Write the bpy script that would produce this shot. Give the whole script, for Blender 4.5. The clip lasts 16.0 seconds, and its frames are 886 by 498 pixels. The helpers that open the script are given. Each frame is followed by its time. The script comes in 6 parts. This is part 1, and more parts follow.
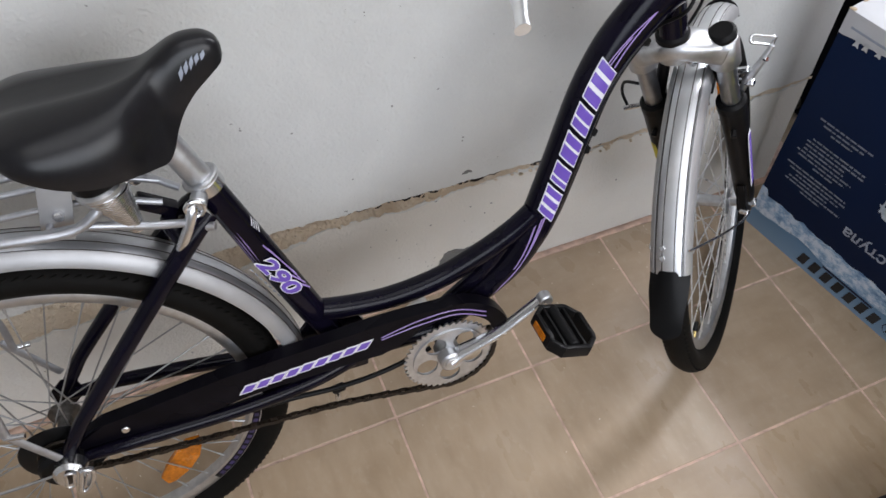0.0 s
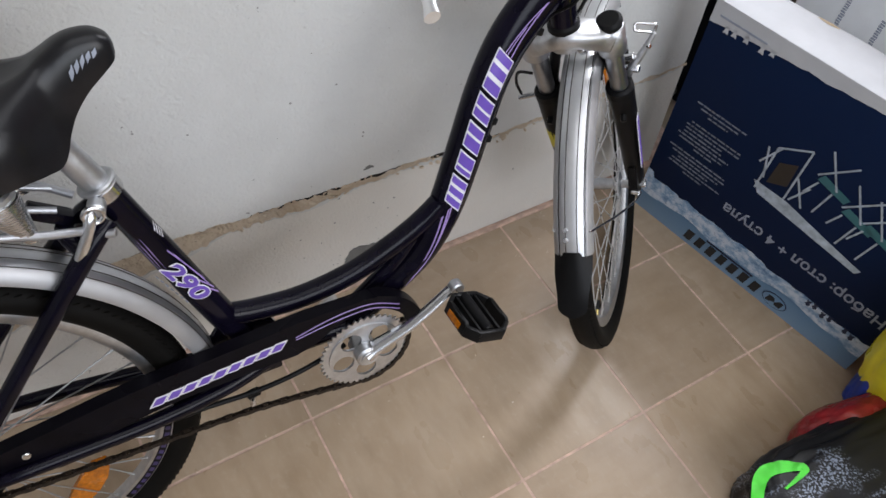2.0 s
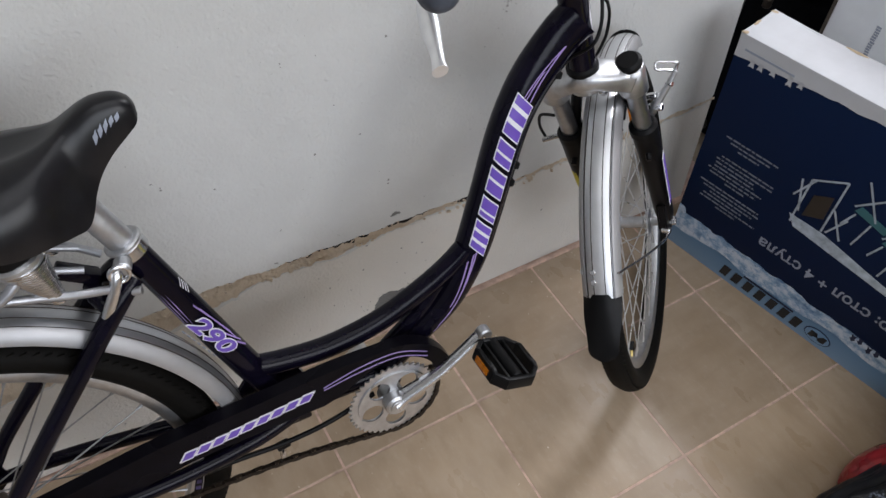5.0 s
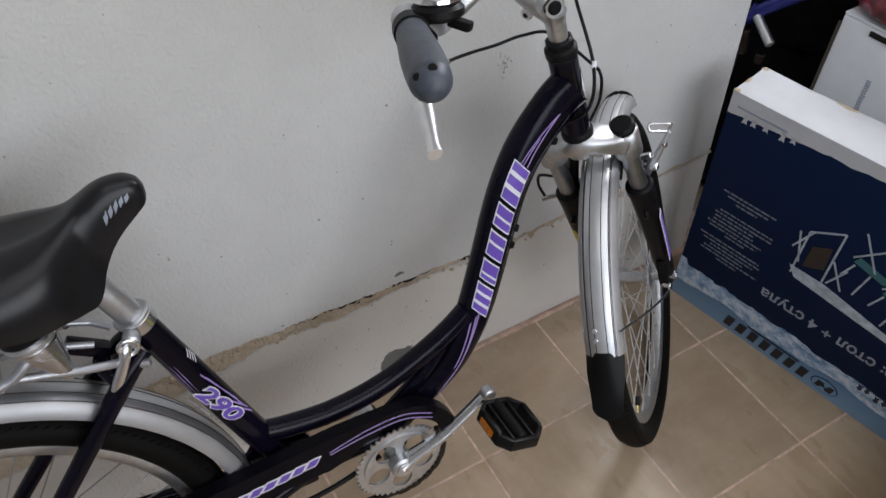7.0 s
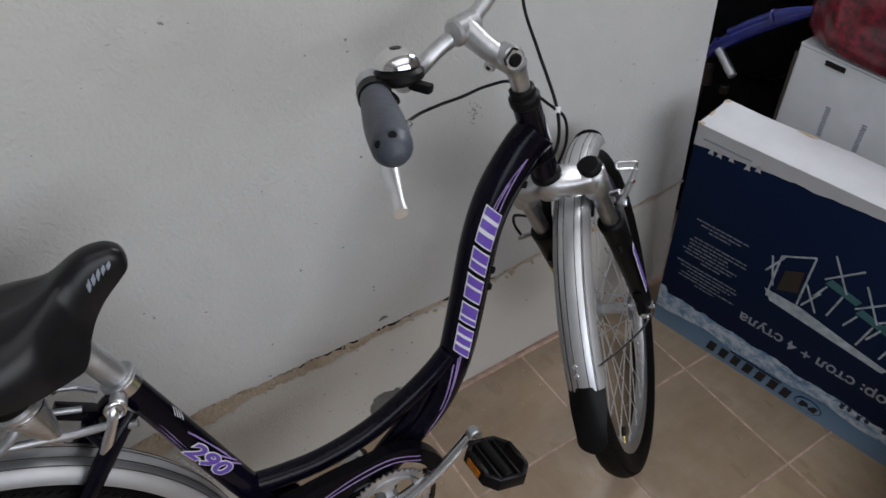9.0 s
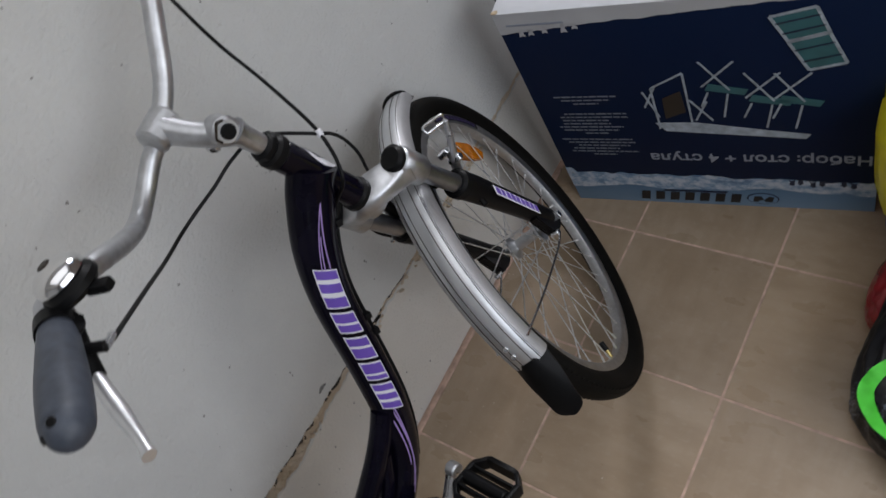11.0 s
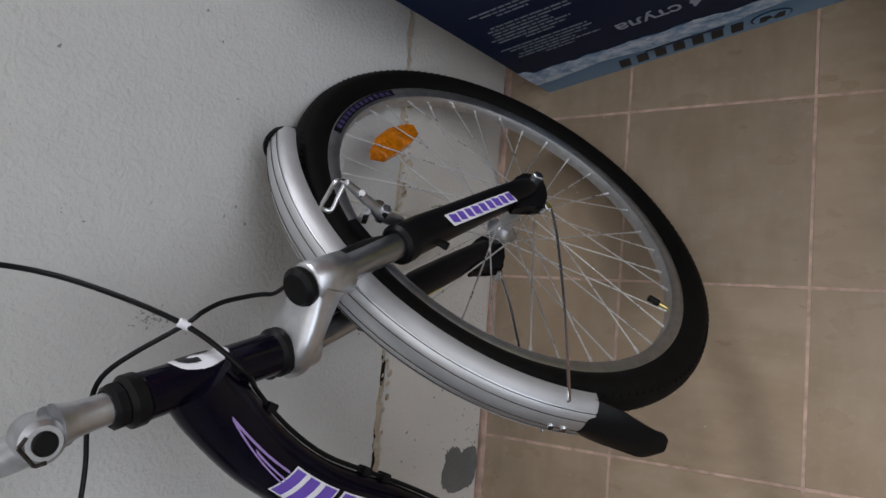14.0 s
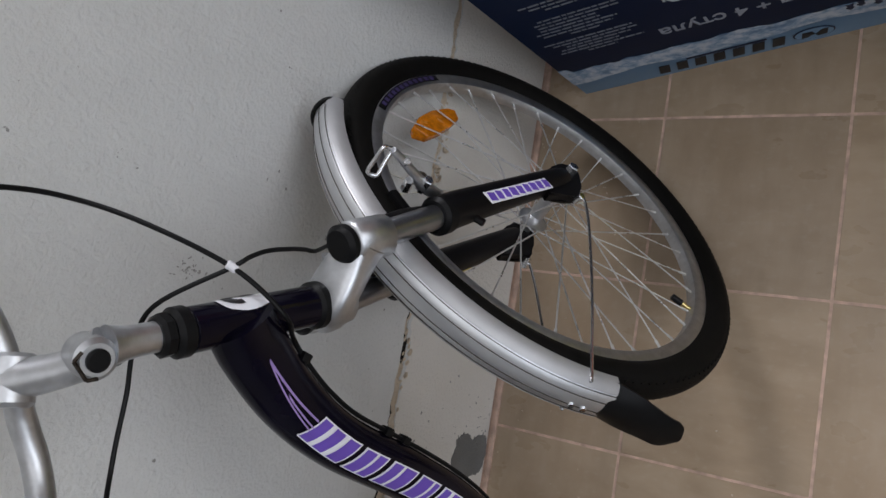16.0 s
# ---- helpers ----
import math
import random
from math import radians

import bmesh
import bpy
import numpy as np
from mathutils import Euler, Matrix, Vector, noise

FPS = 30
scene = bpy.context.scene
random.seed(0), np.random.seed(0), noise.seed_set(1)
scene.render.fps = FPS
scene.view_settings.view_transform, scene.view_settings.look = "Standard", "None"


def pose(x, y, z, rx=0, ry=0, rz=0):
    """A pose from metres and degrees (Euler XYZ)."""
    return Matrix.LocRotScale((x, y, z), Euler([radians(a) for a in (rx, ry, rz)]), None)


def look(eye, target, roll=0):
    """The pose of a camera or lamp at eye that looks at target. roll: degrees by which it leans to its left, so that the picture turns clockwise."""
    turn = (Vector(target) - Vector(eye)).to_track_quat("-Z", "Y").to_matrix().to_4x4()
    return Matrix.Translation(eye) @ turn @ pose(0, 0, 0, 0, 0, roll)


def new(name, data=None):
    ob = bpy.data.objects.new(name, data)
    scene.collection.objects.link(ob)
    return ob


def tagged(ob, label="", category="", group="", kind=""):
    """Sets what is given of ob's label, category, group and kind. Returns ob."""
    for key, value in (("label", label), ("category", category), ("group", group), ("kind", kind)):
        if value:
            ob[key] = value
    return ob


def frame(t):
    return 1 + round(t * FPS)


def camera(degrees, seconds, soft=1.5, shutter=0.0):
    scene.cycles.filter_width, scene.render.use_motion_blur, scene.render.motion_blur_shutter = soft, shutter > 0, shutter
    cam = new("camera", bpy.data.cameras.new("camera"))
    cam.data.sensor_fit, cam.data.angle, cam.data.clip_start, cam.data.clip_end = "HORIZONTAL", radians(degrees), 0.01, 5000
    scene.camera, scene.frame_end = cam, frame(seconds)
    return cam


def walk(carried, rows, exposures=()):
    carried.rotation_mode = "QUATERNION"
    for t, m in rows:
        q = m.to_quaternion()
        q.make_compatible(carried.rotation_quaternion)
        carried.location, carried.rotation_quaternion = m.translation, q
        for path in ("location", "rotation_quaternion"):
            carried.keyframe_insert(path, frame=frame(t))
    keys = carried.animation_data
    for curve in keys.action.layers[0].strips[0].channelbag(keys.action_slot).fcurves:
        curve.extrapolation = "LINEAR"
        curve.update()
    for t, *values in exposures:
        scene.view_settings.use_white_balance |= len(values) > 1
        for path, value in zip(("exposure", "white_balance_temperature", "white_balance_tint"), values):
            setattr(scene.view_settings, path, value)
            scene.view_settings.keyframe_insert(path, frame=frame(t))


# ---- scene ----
cam = camera(60.9, 16.0, 1.5, 0.3)
PATH = [
    (0, (-0.774, -0.864, 1.389), (-0.292, 0.242, -0.206), 1.3),
    (0.5, (-0.767, -0.863, 1.393), (-0.225, 0.216, -0.201), 2.7),
    (1, (-0.766, -0.865, 1.391), (-0.179, 0.204, -0.194), 2.7),
    (1.5, (-0.779, -0.862, 1.392), (-0.147, 0.177, -0.195), 3.7),
    (2, (-0.802, -0.864, 1.386), (-0.068, 0.116, -0.195), 8.3),
    (2.5, (-0.793, -0.865, 1.384), (-0.022, 0.104, -0.186), 8.2),
    (3, (-0.792, -0.865, 1.385), (-0.028, 0.135, -0.17), 6.8),
    (3.5, (-0.782, -0.863, 1.394), (-0.067, 0.255, -0.103), 2.7),
    (4, (-0.777, -0.866, 1.392), (-0.06, 0.238, -0.114), 3.6),
    (4.5, (-0.778, -0.864, 1.39), (-0.093, 0.235, -0.134), 2.9),
    (7, (-0.767, -0.861, 1.424), (-0.062, 0.328, -0.021), 0.7),
    (7.5, (-0.764, -0.869, 1.47), (-0.021, 0.412, 0.126), -1.0),
    (8, (-0.769, -0.872, 1.466), (-0.038, 0.402, 0.108), -0.9),
    (8.5, (-0.763, -0.875, 1.464), (-0.022, 0.376, 0.09), -1.3),
    (9, (-0.753, -0.877, 1.459), (0.004, 0.351, 0.073), -1.5),
    (9.5, (-0.698, -0.883, 1.447), (0.136, 0.184, -0.026), -3.4),
    (9.6, (-0.684, -0.888, 1.441), (0.161, 0.172, -0.029), -4.2),
    (9.7, (-0.671, -0.892, 1.45), (0.167, 0.165, -0.028), -4.9),
    (11.8, (-0.279, -0.813, 1.376), (0.282, 0.359, -0.145), -56.3),
    (12, (-0.228, -0.791, 1.355), (0.315, 0.372, -0.179), -58.8),
    (12.5, (-0.13, -0.73, 1.296), (0.196, 0.36, -0.349), -68.9),
    (13, (-0.103, -0.73, 1.274), (0.162, 0.344, -0.392), -73.6),
    (13.5, (-0.09, -0.728, 1.267), (0.151, 0.345, -0.404), -75.2),
    (14, (-0.093, -0.717, 1.263), (0.094, 0.385, -0.396), -77.4),
    (14.5, (-0.101, -0.719, 1.265), (0.07, 0.388, -0.392), -78.2),
    (15, (-0.119, -0.72, 1.276), (0.068, 0.401, -0.369), -75.2),
    (15.5, (-0.132, -0.714, 1.285), (0.067, 0.427, -0.345), -73.7),
    (16, (-0.139, -0.71, 1.29), (0.07, 0.421, -0.346), -72.0),
]
walk(cam, [(t, look(eye, target, roll)) for t, eye, target, roll in PATH], [(0, 0.64), (4.5, 0.38), (7, 0.23), (8, -0.06), (9, -0.12), (9.7, -0.16), (12, -0.30), (12.5, -0.42), (13, -0.25), (16, -0.12)])

# ---- world and light ----
world = bpy.data.worlds.new("world")
scene.world = world
world.use_nodes = True
wn = world.node_tree
sky = wn.nodes.new("ShaderNodeTexSky")
sky.sky_type = "NISHITA"
sky.sun_disc = False
sky.sun_elevation, sky.sun_rotation = radians(35), radians(150)
wn.nodes["Background"].inputs[1].default_value = 0.1
wn.links.new(sky.outputs[0], wn.nodes["Background"].inputs[0])


def area_light(name, m, sx, sy, watts, colour):
    l = bpy.data.lights.new(name, "AREA")
    l.shape, l.size, l.size_y, l.energy, l.color = "RECTANGLE", sx, sy, watts, colour
    ob = new(name, l)
    ob.matrix_world = m
    return ob


# Rear window is assumed, sized for broad soft light on the wall.
area_light("window_daylight", look((-0.15, -2.56, 1.80), (-0.15, 0, 0.9)), 2.7, 1.40, 31, (0.905, 0.93, 0.985))
area_light("high_window_daylight", look((1.47, 0.27, 2.05), (-0.1, -0.40, 0.0)), 0.46, 0.60, 24, (0.95, 0.95, 1.0))
# Overhead light added to graze the wall; no lamp is known there.
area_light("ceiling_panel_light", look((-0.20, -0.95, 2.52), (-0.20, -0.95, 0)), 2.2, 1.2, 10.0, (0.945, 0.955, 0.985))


# ---- materials ----
def nodes_of(name, rough=0.5, metal=0.0, colour=(0.5, 0.5, 0.5)):
    m = bpy.data.materials.new(name)
    m.use_nodes = True
    b = m.node_tree.nodes["Principled BSDF"]
    b.inputs["Base Color"].default_value = (*colour, 1)
    b.inputs["Roughness"].default_value = rough
    b.inputs["Metallic"].default_value = metal
    return m, m.node_tree, b


def noise_node(nt, scale, detail=4, rough=0.55, stretch=(1, 1, 1)):
    co = nt.nodes.new("ShaderNodeTexCoord")
    mp = nt.nodes.new("ShaderNodeMapping")
    mp.inputs["Scale"].default_value = stretch
    n = nt.nodes.new("ShaderNodeTexNoise")
    n.inputs["Scale"].default_value, n.inputs["Detail"].default_value, n.inputs["Roughness"].default_value = scale, detail, rough
    nt.links.new(co.outputs["Object"], mp.inputs[0])
    nt.links.new(mp.outputs[0], n.inputs["Vector"])
    return n


def ramp_node(nt, fac, stops):
    r = nt.nodes.new("ShaderNodeValToRGB")
    while len(r.color_ramp.elements) < len(stops):
        r.color_ramp.elements.new(0.5)
    for e, (p, c) in zip(r.color_ramp.elements, stops):
        e.position, e.color = p, (*c, 1)
    nt.links.new(fac, r.inputs[0])
    return r


def mix_node(nt, a, b, fac, mode="MIX"):
    x = nt.nodes.new("ShaderNodeMix")
    x.data_type, x.blend_type = "RGBA", mode
    for key, v in ((0, fac), (6, a), (7, b)):
        if hasattr(v, "node"):
            nt.links.new(v, x.inputs[key])
        else:
            x.inputs[key].default_value = v if key == 0 else (*v, 1)
    return x.outputs[2]


def bump_node(nt, b, height, strength=0.2, dist=0.002, prev=None):
    n = nt.nodes.new("ShaderNodeBump")
    n.inputs["Strength"].default_value, n.inputs["Distance"].default_value = strength, dist
    nt.links.new(height, n.inputs["Height"])
    if prev:
        nt.links.new(prev.outputs[0], n.inputs["Normal"])
    nt.links.new(n.outputs[0], b.inputs["Normal"])
    return n


def plain(name, colour, rough=0.5, metal=0.0, vary=0.12, scale=30.0, bump=0.0, coat=0.0, rvary=0.1, spec=0.5):
    """A surface of one colour with slight mottling, uneven gloss and an optional grain."""
    m, nt, b = nodes_of(name, rough, metal, colour)
    n = noise_node(nt, scale)
    big = noise_node(nt, scale * 0.17, 3)
    lo, hi = [tuple(min(1, c * k) for c in colour) for k in (1 - vary, 1 + vary)]
    c1 = ramp_node(nt, n.outputs[0], ((0.3, lo), (0.7, hi))).outputs[0]
    c2 = ramp_node(nt, big.outputs[0], ((0.3, (1 - vary,) * 3), (0.7, (1, 1, 1)))).outputs[0]
    nt.links.new(mix_node(nt, c1, c2, 1.0, "MULTIPLY"), b.inputs["Base Color"])
    r = nt.nodes.new("ShaderNodeMapRange")
    r.inputs[3].default_value, r.inputs[4].default_value = max(0.02, rough - rvary), min(1, rough + rvary)
    nt.links.new(big.outputs[0], r.inputs[0])
    nt.links.new(r.outputs[0], b.inputs["Roughness"])
    b.inputs["Coat Weight"].default_value = coat
    b.inputs["Specular IOR Level"].default_value = spec
    b.inputs["Coat Roughness"].default_value = 0.08
    if bump:
        bump_node(nt, b, n.outputs[0], bump, 0.001)
    return m


def plaster(name, base, stain, tint, strength):
    m, nt, b = nodes_of(name, 0.85)
    big, mid = noise_node(nt, 2.2, 5), noise_node(nt, 14, 6, 0.6)
    swell = noise_node(nt, 13, 3, 0.5, (1, 1, 1.2))
    lump = noise_node(nt, 78, 3, 0.5)
    fine = noise_node(nt, 160, 5, 0.6)
    spots = noise_node(nt, 75, 2, 0.4)
    pits = noise_node(nt, 190, 2, 0.5)
    c = ramp_node(nt, big.outputs[0], ((0.32, stain), (0.62, base))).outputs[0]
    c = mix_node(nt, c, tint, ramp_node(nt, mid.outputs[0], ((0.48, (0, 0, 0)), (0.82, (0.5,) * 3))).outputs[0])
    c = mix_node(nt, c, stain, ramp_node(nt, fine.outputs[0], ((0.52, (0, 0, 0)), (0.78, (0.45,) * 3))).outputs[0])
    c = mix_node(nt, c, (0.16, 0.15, 0.14), ramp_node(nt, spots.outputs[0], ((0.765, (0, 0, 0)), (0.785, (0.75,) * 3))).outputs[0])
    c = mix_node(nt, c, (0.20, 0.19, 0.17), ramp_node(nt, pits.outputs[0], ((0.775, (0, 0, 0)), (0.80, (0.55,) * 3))).outputs[0])
    nt.links.new(c, b.inputs["Base Color"])
    # trowel ripples and scattered raised lumps over a gentle swell
    bumps = ramp_node(nt, lump.outputs[0], ((0.50, (0, 0, 0)), (0.74, (1, 1, 1))))
    bumps.color_ramp.interpolation = "EASE"
    a = bump_node(nt, b, swell.outputs[0], strength * 0.38, 0.012)
    a = bump_node(nt, b, bumps.outputs[0], strength * 0.5, 0.0034, a)
    bump_node(nt, b, fine.outputs[0], strength * 2.0, 0.0034, a)
    return m


PLASTER = plaster("plaster_upper", (0.625, 0.625, 0.61), (0.575, 0.575, 0.56), (0.67, 0.67, 0.655), 0.36)
CONCRETE = plaster("plaster_lower", (0.76, 0.735, 0.69), (0.66, 0.63, 0.58), (0.71, 0.655, 0.59), 0.45)
CRUMBLE = plaster("crumbled_edge", (0.70, 0.60, 0.47), (0.50, 0.39, 0.275), (0.85, 0.81, 0.74), 1.0)
PATCH = plaster("damp_cement_patch", (0.20, 0.20, 0.19), (0.15, 0.15, 0.145), (0.25, 0.25, 0.24), 0.7)
CONCRETE_MARK = plaster("grey_wall_marks", (0.36, 0.35, 0.33), (0.27, 0.26, 0.25), (0.44, 0.43, 0.41), 0.5)
GAP_SHADE = plain("crack_shadow", (0.022, 0.019, 0.017), 0.95, spec=0.1)
CEILING = plain("ceiling_paint", (0.78, 0.79, 0.80), 0.9)
# Dark brown picked to weaken the light bounced from the right.
LOW_BOUNCE = plain("brown_room_paint", (0.16, 0.13, 0.11), 0.8)
ROOM = plain("room_paint", (0.46, 0.47, 0.48), 0.9)


def tile_material():
    m, nt, b = nodes_of("beige_floor_tile", 0.33)
    info = nt.nodes.new("ShaderNodeObjectInfo")
    co = nt.nodes.new("ShaderNodeTexCoord")
    add = nt.nodes.new("ShaderNodeVectorMath")
    add.operation = "MULTIPLY_ADD"
    add.inputs[1].default_value = (1, 1, 1)
    mul = nt.nodes.new("ShaderNodeVectorMath")
    mul.operation = "SCALE"
    mul.inputs[0].default_value = (7.3, 11.9, 3.1)
    nt.links.new(info.outputs["Random"], mul.inputs["Scale"])
    nt.links.new(co.outputs["Object"], add.inputs[0])
    nt.links.new(mul.outputs[0], add.inputs[2])

    def tex(scale, stretch, detail=5):
        mp = nt.nodes.new("ShaderNodeMapping")
        mp.inputs["Scale"].default_value = stretch
        n = nt.nodes.new("ShaderNodeTexNoise")
        n.inputs["Scale"].default_value, n.inputs["Detail"].default_value = scale, detail
        nt.links.new(add.outputs[0], mp.inputs[0])
        nt.links.new(mp.outputs[0], n.inputs["Vector"])
        return n

    cloud, streak, grit = tex(5, (1, 1, 1)), tex(10, (2.0, 0.9, 1)), tex(70, (1.5, 0.9, 1))
    c = ramp_node(nt, cloud.outputs[0], ((0.30, (0.345, 0.252, 0.165)), (0.70, (0.43, 0.333, 0.237)))).outputs[0]
    c = mix_node(nt, c, (0.295, 0.21, 0.133), ramp_node(nt, streak.outputs[0], ((0.50, (0, 0, 0)), (0.75, (0.5,) * 3))).outputs[0])
    # brushed streaks, laid one way or the other from tile to tile
    along_x, along_y = tex(14, (0.9, 3.0, 1), 8), tex(14, (3.0, 0.9, 1), 8)
    turn = ramp_node(nt, info.outputs["Random"], ((0.49, (0, 0, 0)), (0.51, (1, 1, 1))))
    brushed = mix_node(nt, along_x.outputs[0], along_y.outputs[0], turn.outputs[0])
    c = mix_node(nt, c, (0.235, 0.170, 0.112), ramp_node(nt, brushed, ((0.48, (0, 0, 0)), (0.74, (0.24,) * 3))).outputs[0])
    c = mix_node(nt, c, (0.50, 0.41, 0.315), ramp_node(nt, brushed, ((0.28, (0.16,) * 3), (0.46, (0, 0, 0)))).outputs[0])
    c = mix_node(nt, c, (0.46, 0.38, 0.29), ramp_node(nt, grit.outputs[0], ((0.55, (0, 0, 0)), (0.8, (0.35,) * 3))).outputs[0])
    tone = ramp_node(nt, info.outputs["Random"], ((0.0, (0.90, 0.90, 0.91)), (0.5, (1.0, 1.0, 1.0)), (1.0, (1.05, 1.04, 1.02))))
    c = mix_node(nt, c, tone.outputs[0], 1.0, "MULTIPLY")
    nt.links.new(c, b.inputs["Base Color"])
    r = ramp_node(nt, streak.outputs[0], ((0.3, (0.25,) * 3), (0.8, (0.42,) * 3)))
    nt.links.new(r.outputs[0], b.inputs["Roughness"])
    bump_node(nt, b, grit.outputs[0], 0.12, 0.0006)
    return m


TILE = tile_material()
GROUT = plain("pink_grout", (0.65, 0.46, 0.37), 0.9, vary=0.3, scale=40)
BLACK_PAINT = plain("black_violet_frame_paint", (0.004, 0.0032, 0.009), 0.15, vary=0.3, rvary=0.05, spec=0.17)
GUARD_BLACK = plain("black_guard_plastic", (0.004, 0.0035, 0.006), 0.28, vary=0.3, spec=0.07)
FORK_PAINT = plain("black_fork_paint", (0.006, 0.0055, 0.006), 0.34, spec=0.14)
BLACK_PLASTIC = plain("black_plastic", (0.006, 0.006, 0.0065), 0.42, scale=60, spec=0.14)
RUBBER = plain("tyre_rubber", (0.006, 0.0055, 0.005), 0.65, scale=50, bump=0.3, spec=0.09)
CHROME = plain("polished_steel", (0.70, 0.705, 0.72), 0.24, 1.0, vary=0.06, scale=90)
BELL_CHROME = plain("bell_chrome", (0.80, 0.80, 0.81), 0.07, 1.0, vary=0.03, rvary=0.02)
SPOKE = plain("spoke_steel", (0.80, 0.80, 0.80), 0.30, 0.75, vary=0.1, scale=200)
# Rear spokes and hub carry their shade as a darker steel colour.
SPOKE_SHADED = plain("dull_spoke_steel", (0.42, 0.42, 0.42), 0.38, 0.8, vary=0.15, scale=200)
HUB_SHADED = plain("oily_hub_steel", (0.17, 0.16, 0.15), 0.45, 0.9, vary=0.3, scale=120)
STANCHION = plain("satin_chrome_tube", (0.40, 0.41, 0.44), 0.34, 1.0, vary=0.10, scale=60)
ALLOY = plain("brushed_alloy", (0.60, 0.61, 0.63), 0.42, 1.0, vary=0.12, scale=70)
FENDER = plain("anodised_fender", (0.72, 0.73, 0.75), 0.43, 0.9, vary=0.05)
# Rear copy of the fender metal, darkened for the dimmer light there.
FENDER_REAR = plain("worn_rear_fender", (0.56, 0.57, 0.60), 0.36, 0.9, vary=0.06)
FENDER_DULL = plain("dull_fender_band", (0.44, 0.44, 0.45), 0.5, 0.7, vary=0.06)
DARK_STEEL = plain("oily_dark_steel", (0.045, 0.035, 0.028), 0.5, 0.8, vary=0.4, scale=200)
LEATHER = plain("black_vinyl", (0.008, 0.008, 0.0100), 0.30, vary=0.15, scale=140, bump=0.08, rvary=0.05, spec=0.32)
GREY_GRIP = plain("grey_rubber_grip", (0.052, 0.062, 0.084), 0.48, vary=0.25, scale=90, bump=0.2)
GREY_PLASTIC = plain("pale_grey_plastic", (0.45, 0.46, 0.48), 0.45)
VIOLET = plain("violet_decal", (0.15, 0.08, 0.46), 0.35, vary=0.1)
RIM_VIOLET = plain("dull_violet_print", (0.045, 0.032, 0.11), 0.5)
VIOLET_DARK = plain("dark_violet_print", (0.022, 0.015, 0.055), 0.4)
LILAC = plain("lilac_pinstripe", (0.32, 0.22, 0.50), 0.35)
WHITE = plain("white_print", (0.78, 0.78, 0.82), 0.4, vary=0.05)
AMBER = plain("amber_reflector", (0.55, 0.165, 0.003), 0.25, vary=0.35, scale=160, coat=0.3)
RACK_STEEL = plain("dull_rack_steel", (0.46, 0.47, 0.50), 0.42, 0.85, vary=0.12, scale=60)
LEVER_ALLOY = plain("bright_lever_alloy", (0.86, 0.87, 0.89), 0.40, 0.85, vary=0.05, scale=60)
CRANK_ALLOY = plain("polished_crank_alloy", (0.72, 0.72, 0.73), 0.26, 1.0, vary=0.06, scale=60)
BRASS = plain("brass_valve", (0.60, 0.48, 0.20), 0.3, 1.0)
YELLOW_STICKER = plain("yellow_sticker", (0.60, 0.52, 0.03), 0.5)
CARD_WHITE = plain("white_cardboard", (0.50, 0.51, 0.535), 0.65, vary=0.05, scale=15)
CARD_BRIGHT = plain("bright_white_cardboard", (0.74, 0.76, 0.785), 0.6, vary=0.05, scale=15)
CARD_DARK = plain("dark_card_edge", (0.055, 0.042, 0.032), 0.9)
CARD_BROWN = plain("raw_cardboard", (0.42, 0.33, 0.22), 0.8)
PRINT_GREY = plain("pale_grey_print", (0.29, 0.32, 0.39), 0.6)
PRINT_TEXT = plain("dim_grey_text_print", (0.18, 0.20, 0.25), 0.6)
PRINT_PALE = plain("pale_blue_grey_print", (0.42, 0.48, 0.55), 0.55, vary=0.3, scale=60)
PRINT_BLACK = plain("black_print", (0.012, 0.012, 0.015), 0.5)
PRINT_NAVY = plain("navy_print", (0.006, 0.012, 0.045), 0.5)
PRINT_TEAL = plain("teal_print", (0.035, 0.14, 0.16), 0.5)
PRINT_BROWN = plain("dark_brown_print", (0.03, 0.022, 0.016), 0.5)


def box_print():
    """Printed card: navy above, blending into sky blue at the foot."""
    m, nt, b = nodes_of("navy_to_blue_print", 0.5)
    b.inputs["Specular IOR Level"].default_value = 0.12
    co = nt.nodes.new("ShaderNodeTexCoord")
    sep = nt.nodes.new("ShaderNodeSeparateXYZ")
    nt.links.new(co.outputs["Object"], sep.inputs[0])
    n = noise_node(nt, 6, 4)
    add = nt.nodes.new("ShaderNodeMath")
    add.operation = "MULTIPLY_ADD"
    add.inputs[1].default_value = 0.04
    nt.links.new(n.outputs[0], add.inputs[0])
    nt.links.new(sep.outputs[2], add.inputs[2])
    r = ramp_node(nt, add.outputs[0], ((0.02, (0.23, 0.35, 0.50)), (0.080, (0.145, 0.255, 0.40)), (0.130, (0.0034, 0.0105, 0.038)), (0.6, (0.0034, 0.0125, 0.046))))
    nt.links.new(r.outputs[0], b.inputs["Base Color"])
    return m


def snow_print():
    m, nt, b = nodes_of("snowy_mountain_print", 0.4)
    n, f = noise_node(nt, 28, 6, 0.65, (1, 1, 1.4)), noise_node(nt, 80, 4, 0.6)
    c = ramp_node(nt, n.outputs[0], ((0.34, (0.07, 0.15, 0.30)), (0.46, (0.24, 0.36, 0.52)), (0.58, (0.54, 0.60, 0.68)))).outputs[0]
    c = mix_node(nt, c, (0.10, 0.17, 0.28), ramp_node(nt, f.outputs[0], ((0.56, (0, 0, 0)), (0.68, (0.6,) * 3))).outputs[0])
    nt.links.new(c, b.inputs["Base Color"])
    return m


BOX_PRINT, SNOW = box_print(), snow_print()
YELLOW_FILM = plain("yellow_plastic_film", (0.88, 0.78, 0.03), 0.3, vary=0.08, scale=20, bump=0.3)
RED_PRINT = plain("red_print", (0.60, 0.10, 0.02), 0.5)
